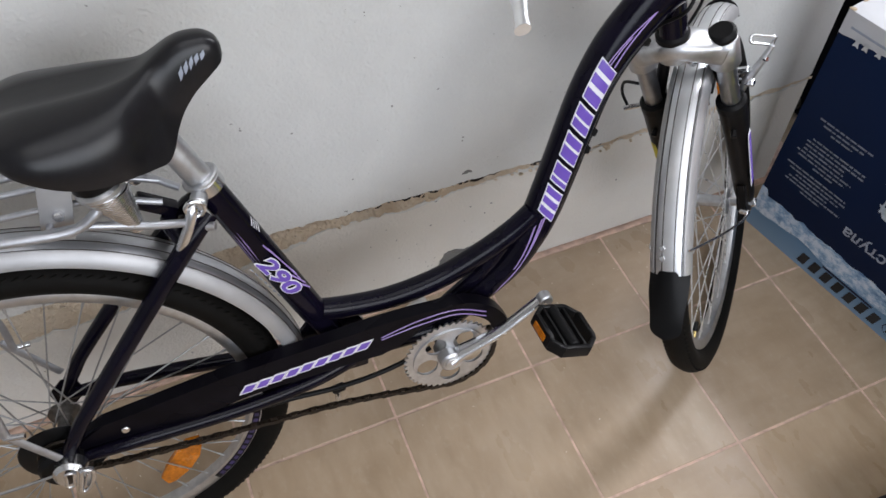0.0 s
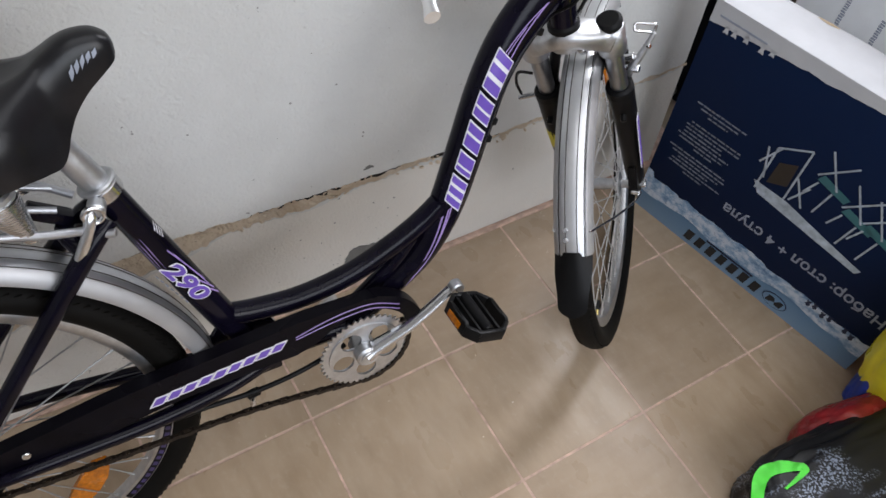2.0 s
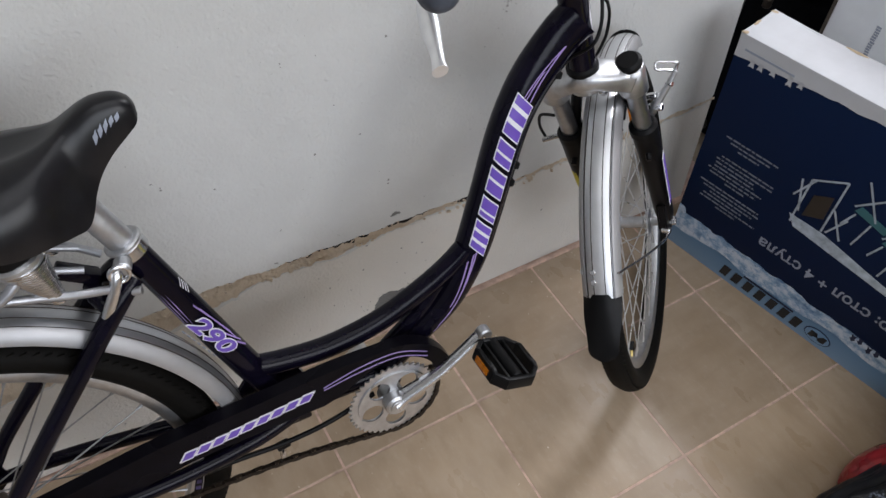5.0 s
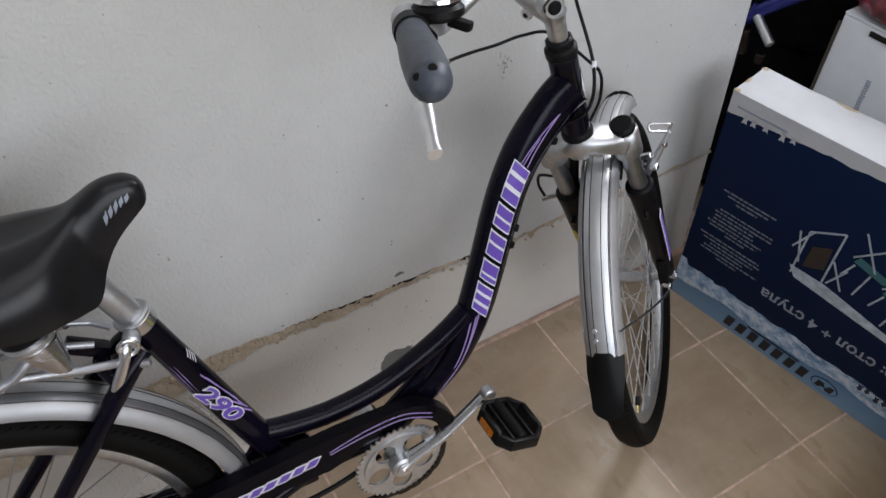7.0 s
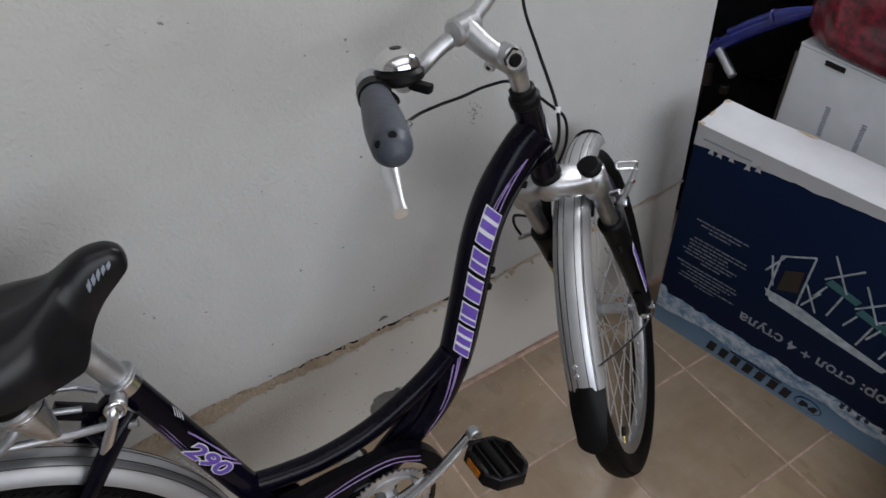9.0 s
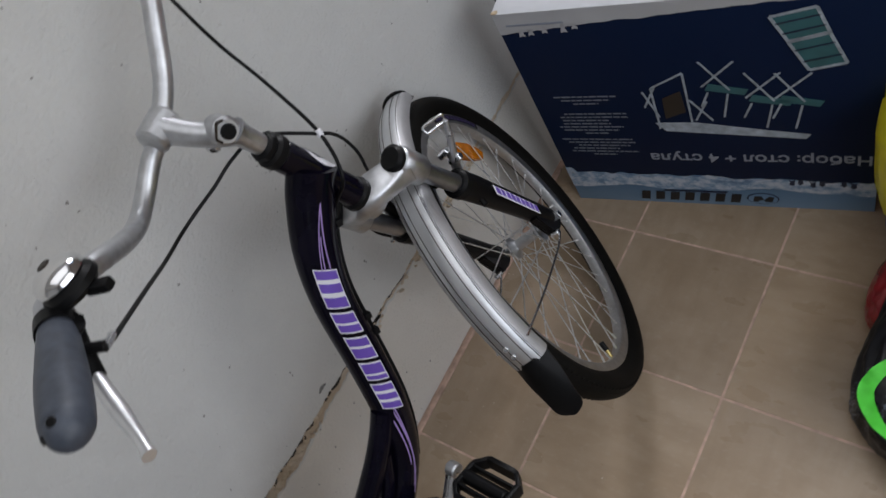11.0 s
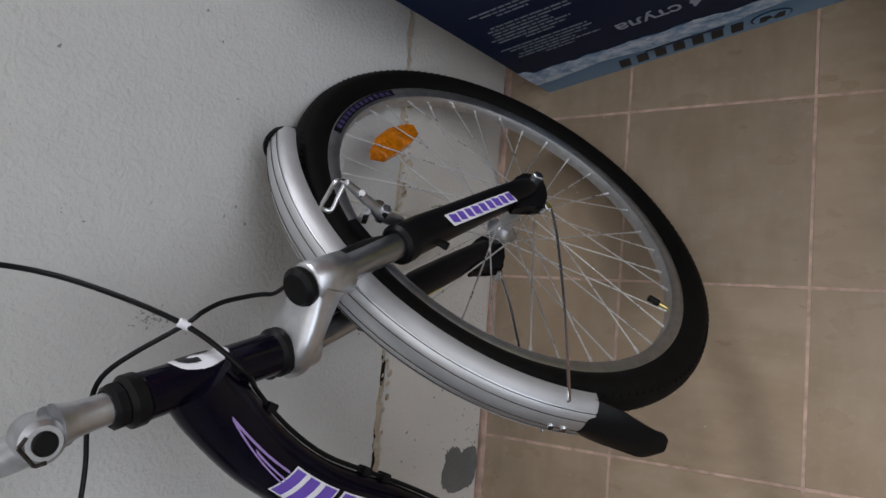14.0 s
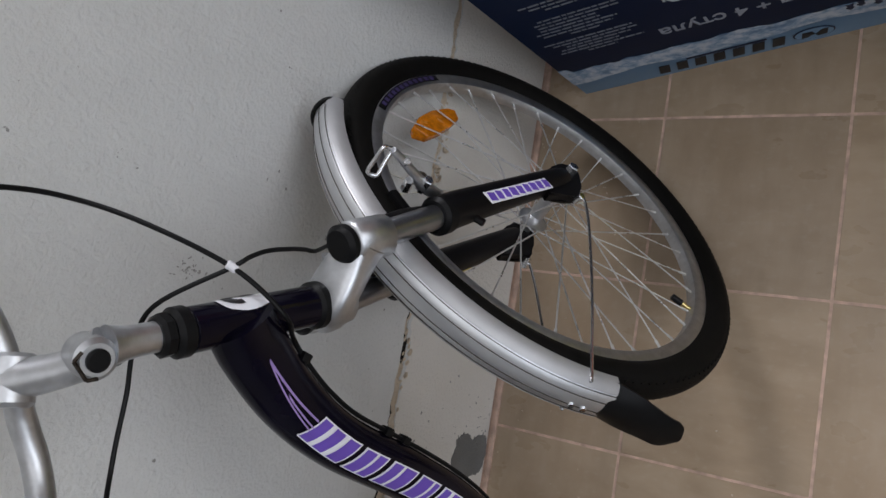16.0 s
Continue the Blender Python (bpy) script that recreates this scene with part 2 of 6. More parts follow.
RED_FILM = plain("dark_red_film", (0.32, 0.02, 0.025), 0.28, vary=0.35, scale=22)
BLUE_CLOTH = plain("royal_blue_cloth", (0.02, 0.06, 0.42), 0.5, vary=0.3)


def bag_weave():
    """Black woven film, its pale blue sheen painted in as streaks of specks."""
    m, nt, b = nodes_of("black_woven_bag", 0.4)
    b.inputs["Specular IOR Level"].default_value = 0.35
    patch, speck, weave = noise_node(nt, 7, 3, 0.5, (0.8, 2.2, 1)), noise_node(nt, 240, 2, 0.5), noise_node(nt, 420, 2, 0.5)
    where = ramp_node(nt, patch.outputs[0], ((0.57, (0, 0, 0)), (0.66, (1, 1, 1)))).outputs[0]
    dots = ramp_node(nt, speck.outputs[0], ((0.50, (0, 0, 0)), (0.60, (1, 1, 1)))).outputs[0]
    c = mix_node(nt, (0.009, 0.009, 0.011), (0.24, 0.28, 0.36), mix_node(nt, where, dots, 1.0, "MULTIPLY"))
    nt.links.new(c, b.inputs["Base Color"])
    bump_node(nt, b, weave.outputs[0], 0.3, 0.001)
    return m


BLACK_BAG = bag_weave()
GREEN_TRIM = plain("neon_green_trim", (0.10, 0.80, 0.06), 0.5)
ORANGE_CLOTH = plain("amber_cloth", (0.72, 0.33, 0.02), 0.8, vary=0.2, bump=0.3)
RED_CLOTH = plain("red_cloth", (0.52, 0.06, 0.015), 0.8, vary=0.3, bump=0.3)
BEIGE_CLOTH = plain("beige_cloth", (0.52, 0.45, 0.36), 0.85, vary=0.2, bump=0.3)
TEAL_CLOTH = plain("pale_teal_cloth", (0.16, 0.30, 0.26), 0.8, vary=0.1)
DARK_CLOTH = plain("black_cloth", (0.004, 0.004, 0.005), 0.9, vary=0.5, spec=0.1)
MAROON = plain("crimson_net_in_clear_film", (0.25, 0.006, 0.026), 0.30, vary=0.9, scale=60, bump=0.6, coat=0.6)
BLUE_PAINT = plain("blue_painted_metal", (0.010, 0.016, 0.20), 0.36, vary=0.3, coat=0.4)


# ---- mesh helpers ----
def part(name, bm, material, parent=None, label="", m=None, smooth=True, angle=40):
    """Links a bmesh as one object under a thing or a part."""
    bmesh.ops.recalc_face_normals(bm, faces=bm.faces)
    me = bpy.data.meshes.new(name)
    for f in bm.faces:
        f.smooth = smooth
    if smooth:
        for e in bm.edges:
            if len(e.link_faces) == 2 and e.calc_face_angle(0) > radians(angle):
                e.smooth = False
    bm.to_mesh(me)
    bm.free()
    me.materials.append(material)
    ob = new(name, me)
    if parent:
        ob.parent = parent
    if m is not None:
        ob.matrix_basis = m
    if label:
        ob["label"] = label
    return ob


def again(ob, m, parent=None):
    """Another object on the same mesh."""
    o = new(ob.name.split(".")[0], ob.data)
    o.parent = parent or ob.parent
    o.matrix_basis = m
    if "label" in ob:
        o["label"] = ob["label"]
    return o


def spline(pts, res=8, closed=False):
    """Points of a smooth curve through pts; any number of values a point."""
    P = [np.array(p, float) for p in pts]
    n = len(P)
    if n == 2 and not closed:
        return [P[0] + (P[1] - P[0]) * k for k in np.linspace(0, 1, 3)]
    out = []
    for i in range(n if closed else n - 1):
        g = lambda j: P[j % n] if closed else P[min(max(j, 0), n - 1)]
        a, b, c, d = g(i - 1), g(i), g(i + 1), g(i + 2)
        for k in range(res):
            u = k / res
            out.append(0.5 * (2 * b + (c - a) * u + (2 * a - 5 * b + 4 * c - d) * u * u + (3 * b - a - 3 * c + d) * u ** 3))
    if not closed:
        out.append(P[-1])
    return out


def frames_along(pts, closed=False, side=(0, 1, 0)):
    """For each point of a curve its place and two directions across it; the first stays as near to side as it can."""
    out, n = [], len(pts)
    for i, p in enumerate(pts):
        a = pts[(i - 1) % n] if closed or i else pts[0]
        b = pts[(i + 1) % n] if closed or i < n - 1 else pts[-1]
        t = Vector((b - a)[:3]).normalized()
        u = Vector(side) - t * t.dot(Vector(side))
        if u.length < 1e-3:
            u = Vector((1, 0, 0)) - t * t.x
        u.normalize()
        out.append((Vector(p[:3]), u, t.cross(u)))
    return out


def sweep(bm, pts, ring, closed=False, side=(0, 1, 0)):
    """Sweeps a closed ring of (across, up) along a curve; ring may be a function of the point's number."""
    fr = frames_along(pts, closed, side)
    rows = []
    for i, (p, u, v) in enumerate(fr):
        rr = ring(i) if callable(ring) else ring
        rows.append([bm.verts.new(p + u * a + v * b) for a, b in rr])
    k = len(rows[0])
    for i in range(len(rows) if closed else len(rows) - 1):
        A, B_ = rows[i], rows[(i + 1) % len(rows)]
        for j in range(k):
            bm.faces.new((A[j], A[(j + 1) % k], B_[(j + 1) % k], B_[j]))
    if not closed:
        bm.faces.new(rows[0][::-1])
        bm.faces.new(rows[-1])
    return bm


def circle(r, seg=14, squash=1.0, r2=None):
    if r2 is not None:
        squash = r2 / r
    return [(r * math.cos(2 * math.pi * k / seg), r * squash * math.sin(2 * math.pi * k / seg)) for k in range(seg)]


def tube(pts, r, seg=14, res=8, closed=False, bm=None, side=(0, 1, 0), squash=1.0):
    """A round tube along a smooth curve; r one radius or one for each point."""
    bm = bm or bmesh.new()
    if hasattr(r, "__len__"):
        if hasattr(r[0], "__len__"):
            q = spline([(*p, *k) for p, k in zip(pts, r)], res, closed)
            return sweep(bm, q, lambda i: circle(q[i][3], seg, 1.0, q[i][4]), closed, side)
        q = spline([(*p, k) for p, k in zip(pts, r)], res, closed)
        return sweep(bm, q, lambda i: circle(q[i][3], seg, squash), closed, side)
    q = spline(pts, res, closed)
    return sweep(bm, q, circle(r, seg, squash), closed, side)


def rod(a, b, r, seg=14, r2=None, bm=None, bevel=0.0):
    """A straight bar from a to b, with softened rims."""
    a, b = Vector(a), Vector(b)
    t = (b - a).normalized()
    e = min(bevel or 0.18 * r, (b - a).length * 0.3)
    r2 = r if r2 is None else r2
    rows = [(a, r - e), (a + t * e, r), (b - t * e, r2), (b, r2 - e)]
    bm = bm or bmesh.new()
    side = (0, 1, 0) if abs(t.y) < 0.9 else (1, 0, 0)
    u = (Vector(side) - t * t.dot(Vector(side))).normalized()
    v = t.cross(u)
    rings = [[bm.verts.new(p + (u * math.cos(2 * math.pi * k / seg) + v * math.sin(2 * math.pi * k / seg)) * max(q, 1e-4)) for k in range(seg)] for p, q in rows]
    for A, B_ in zip(rings, rings[1:]):
        for j in range(seg):
            bm.faces.new((A[j], A[(j + 1) % seg], B_[(j + 1) % seg], B_[j]))
    bm.faces.new(rings[0][::-1])
    bm.faces.new(rings[-1])
    return bm


def block(sx, sy, sz, bevel=0.002, m=None, bm=None, segs=2):
    bm = bm or bmesh.new()
    made = bmesh.ops.create_cube(bm, size=1.0, matrix=(m or Matrix()) @ Matrix.Diagonal((sx, sy, sz, 1)))
    if bevel:
        edges = list({e for v in made["verts"] for e in v.link_edges})
        bmesh.ops.bevel(bm, geom=edges, offset=bevel, segments=segs, affect="EDGES", profile=0.6)
    return bm


def slab(poly, depth, place, bm=None, bevel=0.0):
    """A plate: a polygon in two coordinates pushed through depth; place((a, b, d)) gives its points."""
    bm = bm or bmesh.new()
    lo = [bm.verts.new(place(a, b, 0)) for a, b in poly]
    hi = [bm.verts.new(place(a, b, depth)) for a, b in poly]
    n = len(poly)
    faces = [bm.faces.new(lo[::-1]), bm.faces.new(hi)]
    for i in range(n):
        faces.append(bm.faces.new((lo[i], lo[(i + 1) % n], hi[(i + 1) % n], hi[i])))
    if bevel:
        bmesh.ops.bevel(bm, geom=[e for e in faces[1].edges] + [e for e in faces[0].edges], offset=bevel, segments=2, affect="EDGES")
    return bm


def revolve(profile, seg=96, a0=0.0, a1=2 * math.pi, bm=None, closed_profile=True):
    """Turns a profile of (radius, y) round the y axis; angle 0 is +x, a quarter turn is +z."""
    bm = bm or bmesh.new()
    full = abs(a1 - a0 - 2 * math.pi) < 1e-6
    count = seg if full else seg + 1
    rows = []
    for i in range(count):
        a = a0 + (a1 - a0) * i / seg
        rows.append([bm.verts.new((r * math.cos(a), y, r * math.sin(a))) for r, y in profile])
    k = len(profile)
    for i in range(seg):
        A, B_ = rows[i], rows[(i + 1) % count]
        for j in range(k if closed_profile else k - 1):
            bm.faces.new((A[j], A[(j + 1) % k], B_[(j + 1) % k], B_[j]))
    if not full and closed_profile:
        bm.faces.new(rows[0])
        bm.faces.new(rows[-1][::-1])
    return bm


def thing(name, m, label, category, group="", kind=""):
    e = new(name)
    e.empty_display_size = 0.05
    e.matrix_world = m
    return tagged(e, label, category, group, kind)


# ---- the room ----
WALL_END = 0.482


def wall_top_edge(x):
    """Height of the broken edge of the upper plaster coat along the wall."""
    base = float(np.interp(x, (-1.2, -0.83, -0.70, -0.60, -0.50, -0.43, -0.36, -0.29, -0.19, -0.07, 0.06, 0.5), (0.318, 0.321, 0.326, 0.319, 0.321, 0.315, 0.311, 0.313, 0.308, 0.304, 0.309, 0.316)))
    return base + 0.005 * noise.noise((x * 9, 0.3, 0)) + 0.005 * noise.noise((x * 34, 1.7, 0)) + 0.003 * noise.noise((x * 110, 4.1, 0))


def strip(xs, lower, upper, y_front, depth):
    """A slab along the wall between two uneven edges, worn round at the wall's end."""
    bm = bmesh.new()
    worn = lambda x: min(depth * 0.9, 0.012 * max(0.0, (x - WALL_END + 0.014) / 0.014) ** 2)
    cols = [[bm.verts.new((x, y_front + worn(x), lower(x))), bm.verts.new((x, y_front + worn(x), upper(x))), bm.verts.new((x, y_front + depth, upper(x))), bm.verts.new((x, y_front + depth, lower(x)))] for x in xs]
    for A, B_ in zip(cols, cols[1:]):
        for j in range(4):
            bm.faces.new((A[j], A[(j + 1) % 4], B_[(j + 1) % 4], B_[j]))
    bm.faces.new(cols[0][::-1])
    bm.faces.new(cols[-1])
    return bm


XS = [-2.6 + (WALL_END + 2.6) * i / 900 for i in range(901)]
wall_north = part("wall_north", block(WALL_END + 2.6, 0.14, 2.6, 0.0, pose((WALL_END - 2.6) / 2, 0.07, 1.3)), CONCRETE, smooth=False)
wall_north.matrix_basis = pose(0, 0.008, 0, -2.98, 0, 0)
tagged(wall_north, "grey cement wall with a crumbling plaster edge", "wall", kind="structure")
part("plaster_coat", strip(XS, wall_top_edge, lambda x: 2.6, -0.008, 0.007), PLASTER, wall_north, "rough pale grey upper plaster coat", smooth=False)


def crumb_low(x):
    drop = float(np.interp(x, (-1.2, -0.82, -0.67, -0.62, -0.48, -0.36, -0.15, 0.5), (0.080, 0.072, 0.048, 0.032, 0.036, 0.025, 0.016, 0.014))) + 0.008 * noise.noise((x * 7, 9.1, 0)) + 0.005 * noise.noise((x * 60, 2.2, 0))
    return wall_top_edge(x) - max(0.004, drop)


# Near-black strip stands for the shade inside the crack; nothing is cut.
part("open_crack", strip(XS, lambda x: wall_top_edge(x) - max(0.0004, 0.0085 * math.exp(-((x + 0.36) / 0.26) ** 2) + (0.010 if x < 0 else 0.004) * noise.noise((x * 19, 6.6, 0)) + 0.005 * noise.noise((x * 75, 3.6, 0))), lambda x: wall_top_edge(x) + 0.001, -0.0042, 0.003), GAP_SHADE, wall_north, "crack under the plaster, its shade laid in as a dark strip", smooth=False)


def ragged_band(xs, lower, upper, rows=7):
    """Broken mortar between two uneven edges, lumpy in depth."""
    bm = bmesh.new()
    cols = []
    for x in xs:
        lo, hi = lower(x), upper(x)
        col = []
        for k in range(rows):
            z = lo + (hi - lo) * k / (rows - 1)
            d = 0.0034 * noise.noise((x * 55, z * 75, 2.0)) + 0.0022 * noise.noise((x * 150, z * 170, 5.0)) + 0.003 * noise.noise((x * 14, z * 40, 8.0))
            edge = 0.0 if 0 < k < rows - 1 else 0.002
            col.append(bm.verts.new((x, -0.0035 + edge + max(-0.004, d), z)))
        cols.append(col)
    for A, B_ in zip(cols, cols[1:]):
        for j in range(rows - 1):
            bm.faces.new((A[j], B_[j], B_[j + 1], A[j + 1]))
    return bm


part("crumbled_edge", ragged_band(XS, crumb_low, lambda x: wall_top_edge(x) - 0.003 - 0.004 * max(0, noise.noise((x * 15, 5, 0)))), CRUMBLE, wall_north, "ragged tan strip of exposed mortar", angle=30)


def rim_on(x):
    return max(0.0, noise.noise((x * 8, 3.3, 0)) + 0.25) * 0.012


part("pale_rim", strip(XS, lambda x: crumb_low(x) - rim_on(x) - 0.0002 - 0.002 * max(0, noise.noise((x * 90, 7, 0))), lambda x: crumb_low(x) + 0.0001, -0.0026, 0.0018), PLASTER, wall_north, "pale broken rim under the mortar", smooth=False)
crumbs = bmesh.new()
rng = random.Random(4)
for i in range(420):
    x = rng.uniform(-1.5, 0.3) if i % 3 else rng.uniform(-0.95, -0.45)
    s = rng.uniform(0.0015, 0.0062)
    z = wall_top_edge(x) - rng.uniform(0, 0.03)
    bmesh.ops.create_icosphere(crumbs, subdivisions=1, radius=s, matrix=pose(x, -0.003, z, rng.uniform(0, 90), rng.uniform(0, 90), 0) @ Matrix.Diagonal((1.3, 0.7, 0.9, 1)))
tagged(part("mortar_crumbs", crumbs, CRUMBLE, wall_north), kind="stuff")
scuff = bmesh.new()
for i in range(36):
    a, d = rng.uniform(0, 2 * math.pi), abs(rng.gauss(0, 0.016))
    w_ = rng.uniform(0.0006, 0.0018)
    block(w_ * rng.uniform(1, 3), 0.0008, w_, 0.0, pose(-0.119 + d * math.cos(a), -0.0084, 0.726 + 1.6 * d * math.sin(a), 0, rng.uniform(0, 180), 0), scuff)
for i in range(110):
    x, z = (rng.gauss(-0.33, 0.05), abs(rng.gauss(0.03, 0.05)) + 0.004) if i < 60 else (rng.uniform(-0.95, -0.15), rng.uniform(0.01, 0.24))
    w_ = rng.uniform(0.0008, 0.0030)
    block(w_ * rng.uniform(1, 1.8), 0.0008, w_, 0.0, pose(x, -0.0003, z, 0, rng.uniform(0, 180), 0), scuff)
tagged(part("scuff_marks", scuff, CONCRETE_MARK, wall_north, smooth=False), kind="stuff")
hole = bmesh.new()
for dx, dz, r_ in ((0, 0, 0.0045), (0.006, 0.001, 0.0035), (-0.006, -0.001, 0.003), (0.002, 0.004, 0.003), (-0.003, 0.003, 0.0022), (0.010, -0.002, 0.002)):
    bmesh.ops.create_icosphere(hole, subdivisions=2, radius=r_, matrix=pose(-0.345 + dx, -0.0083, 0.337 + dz) @ Matrix.Diagonal((1.4, 0.12, 0.8, 1)))
part("chipped_hole", hole, PATCH, wall_north)
patch_poly = [(-0.400, 0.028), (-0.408, 0.088), (-0.394, 0.128), (-0.368, 0.138), (-0.341, 0.126), (-0.326, 0.130), (-0.312, 0.096), (-0.325, 0.063), (-0.316, 0.025), (-0.332, 0.006), (-0.380, 0.006)]
poly = [tuple(q) for q in spline(patch_poly, 14, True)]
poly = [(-0.360 + (a + 0.360) * 0.84, b * 0.80) for a, b in poly]
part("cement_patch", slab(poly, 0.002, lambda a, b, d: (a + 0.004 * noise.noise((a * 90, b * 90, 0)) + 0.005 * noise.noise((a * 260, b * 260, 3)), -d, b + 0.004 * noise.noise((a * 90, b * 90, 7)))), PATCH, wall_north, "dark damp cement patch", smooth=False)

recess = part("wall_recess", block(1.4, 0.12, 2.6, 0.0, pose(WALL_END + 0.7, 0.66, 1.3)), ROOM, smooth=False)
tagged(recess, "painted back wall of the dim recess", "wall", kind="structure")
tagged(part("wall_west", block(0.12, 2.8, 2.6, 0.0, pose(-2.66, -1.26, 1.3)), ROOM, smooth=False), "painted end wall of the store room", "wall", kind="structure")
# East side is out of view; kept dark to cut bounced light.
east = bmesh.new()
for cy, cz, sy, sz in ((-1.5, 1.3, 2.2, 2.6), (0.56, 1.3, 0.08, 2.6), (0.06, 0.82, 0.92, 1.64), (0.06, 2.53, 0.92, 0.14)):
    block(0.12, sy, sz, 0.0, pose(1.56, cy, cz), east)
tagged(part("wall_east", east, LOW_BOUNCE, smooth=False), "unseen side wall, dark brown to cut bounced light, with a small high window opening", "wall", kind="structure")
south = bmesh.new()
for cx, cz, sx, sz in ((-2.155, 1.3, 1.01, 2.6), (1.455, 1.3, 0.21, 2.6), (-0.15, 0.46, 3.00, 0.92), (-0.15, 2.54, 3.00, 0.12)):
    block(sx, 0.12, sz, 0.0, pose(cx, -2.66, cz), south)
tagged(part("wall_south", south, ROOM, smooth=False), "unseen painted wall, assumed to have a wide window opening", "wall", kind="structure")
tagged(part("ceiling", block(4.3, 3.6, 0.1, 0.0, pose(-0.55, -0.98, 2.65)), CEILING, smooth=False), "plain white ceiling", "ceiling", kind="structure")

grout = part("floor", block(4.2, 3.4, 0.04, 0.0, pose(-0.55, -0.95, -0.0208)), GROUT, smooth=False)
tagged(grout, "beige ceramic tile floor with pinkish grout", "floor", kind="structure")


# ---- the bicycle's own axes: x ahead, y to its left, z up in its plane ----
def plane_axes(c, az, lean):
    a, l = radians(az), radians(lean)
    n = Vector((math.cos(a) * math.cos(l), math.sin(a) * math.cos(l), math.sin(l)))
    up = (Vector((0, 0, 1)) - n * n.z).normalized()
    f = n.cross(up)
    return Matrix(((f.x, n.x, up.x, c[0]), (f.y, n.y, up.y, c[1]), (f.z, n.z, up.z, c[2]), (0, 0, 0, 1)))


R = 0.331
BIKE = plane_axes((-1.101, -0.231, 0.333), 87.3, -9.6) @ pose(0, 0, -0.337)
FORK = plane_axes((0.063, -0.201, 0.315), 134.6, -20.2) @ Matrix.Scale(0.985, 4)
TO_FORK = BIKE.inverted() @ FORK


# ---- bicycle ----
bike = thing("bicycle", BIKE, "black low-step city bicycle with violet lettering leaning beside the wall", "bicycle")


def wheel(name, m, valve_at, reflector_at, decal_at, label, turn=0, grow=1.0, spoke_mat=None, hub_mat=None, flat=1.0):
    """A spoked wheel round the y axis: rim with tyre, hub, spokes, valve and reflector."""
    rim_profile = [(0.2665, -0.004), (0.268, -0.0095), (0.273, -0.0115), (0.2865, -0.0125), (0.288, -0.0115), (0.286, -0.010), (0.279, -0.008), (0.279, 0.008), (0.286, 0.010), (0.288, 0.0115), (0.2865, 0.0125), (0.273, 0.0115), (0.268, 0.0095), (0.2665, 0.004)]
    rim = part(name, revolve(rim_profile, 120), ALLOY, bike, label, m)
    tyre_profile = [(0.284, -0.011), (0.290, -0.0165), (0.298, -0.0225), (0.308, -0.0252), (0.3145, -0.0245), (0.3215, -0.0205), (0.3275, -0.0130), (0.3305, -0.0055), (0.3312, 0.0), (0.3305, 0.0055), (0.3275, 0.0130), (0.3215, 0.0205), (0.3145, 0.0245), (0.308, 0.0252), (0.298, 0.0225), (0.290, 0.0165), (0.284, 0.011)]
    part("tyre", revolve(tyre_profile, 120), RUBBER, rim, "worn black rubber tyre")
    knobs = bmesh.new()
    for i in range(150):
        a = 2 * math.pi * i / 150
        for y, r, tilt in ((-0.0075, 0.3277, 25), (0.0075, 0.3277, -25), (-0.0175, 0.3218, 10), (0.0175, 0.3218, -10)):
            mm = Matrix.Rotation(-a, 4, "Y") @ pose(r, y, 0, tilt, math.copysign(22, y) if abs(y) > 0.01 else 0, 0)
            block(0.002, 0.0068, 0.0085, 0.0, mm, knobs)
    tagged(part("tread", knobs, RUBBER, rim, smooth=False), kind="stuff")
    hub = [(0.0001, -0.050), (0.008, -0.050), (0.008, -0.036), (0.020, -0.034), (0.024, -0.033), (0.024, -0.029), (0.018, -0.027), (0.011, -0.020), (0.011, 0.020), (0.018, 0.027), (0.024, 0.029), (0.024, 0.033), (0.020, 0.034), (0.008, 0.036), (0.008, 0.050), (0.0001, 0.050)]
    part("hub", revolve(hub, 24, closed_profile=False), hub_mat or ALLOY, rim)
    for i in range(36):
        s = 1 if i % 2 else -1
        lead = 62 if (i // 2) % 2 else -62
        a = radians(10 * i + 5)
        h = a + radians(lead)
        p, q = Vector((0.022 * math.cos(h), s * 0.031, 0.022 * math.sin(h))), Vector((0.268 * math.cos(a), s * 0.002, 0.268 * math.sin(a)))
        if i < 4:
            bm = rod(p, q, 0.0012, 6)
            rod(q + (p - q).normalized() * 0.013, q, 0.0021, 6, bm=bm)
            keep = part("spoke", bm, spoke_mat or SPOKE, rim)
            if i == 0:
                four = []
            four.append(keep)
        else:
            again(four[i % 4], Matrix.Rotation(-radians(10 * (i - i % 4)), 4, "Y"))
    va = radians(valve_at)
    w = lambda r: (r * math.cos(va), 0, r * math.sin(va))
    stem = part("valve", rod(w(0.268), w(0.250), 0.0035, 10), BRASS, rim)
    part("valve_cap", rod(w(0.252), w(0.234), 0.0052, 10), BLACK_PLASTIC, rim, "black valve cap")
    ra = radians(reflector_at)
    lens = [(-0.043, 0.002), (-0.036, 0.009), (-0.012, 0.0165), (0.012, 0.0165), (0.036, 0.009), (0.043, 0.002), (0.034, -0.010), (0.012, -0.0125), (-0.012, -0.0125), (-0.034, -0.010)]
    mm = Matrix.Rotation(-ra, 4, "Y") @ pose(0.203, 0, 0) @ Matrix.Rotation(-radians(turn), 4, "Y") @ Matrix.Diagonal((grow * flat, 1, grow, 1))
    part("reflector", slab(lens, 0.008, lambda a, b, d: mm @ Vector((b, d - 0.004, a)), bevel=0.0012), AMBER, rim, "amber plastic spoke reflector")
    marks = bmesh.new()
    strip_bm = bmesh.new()
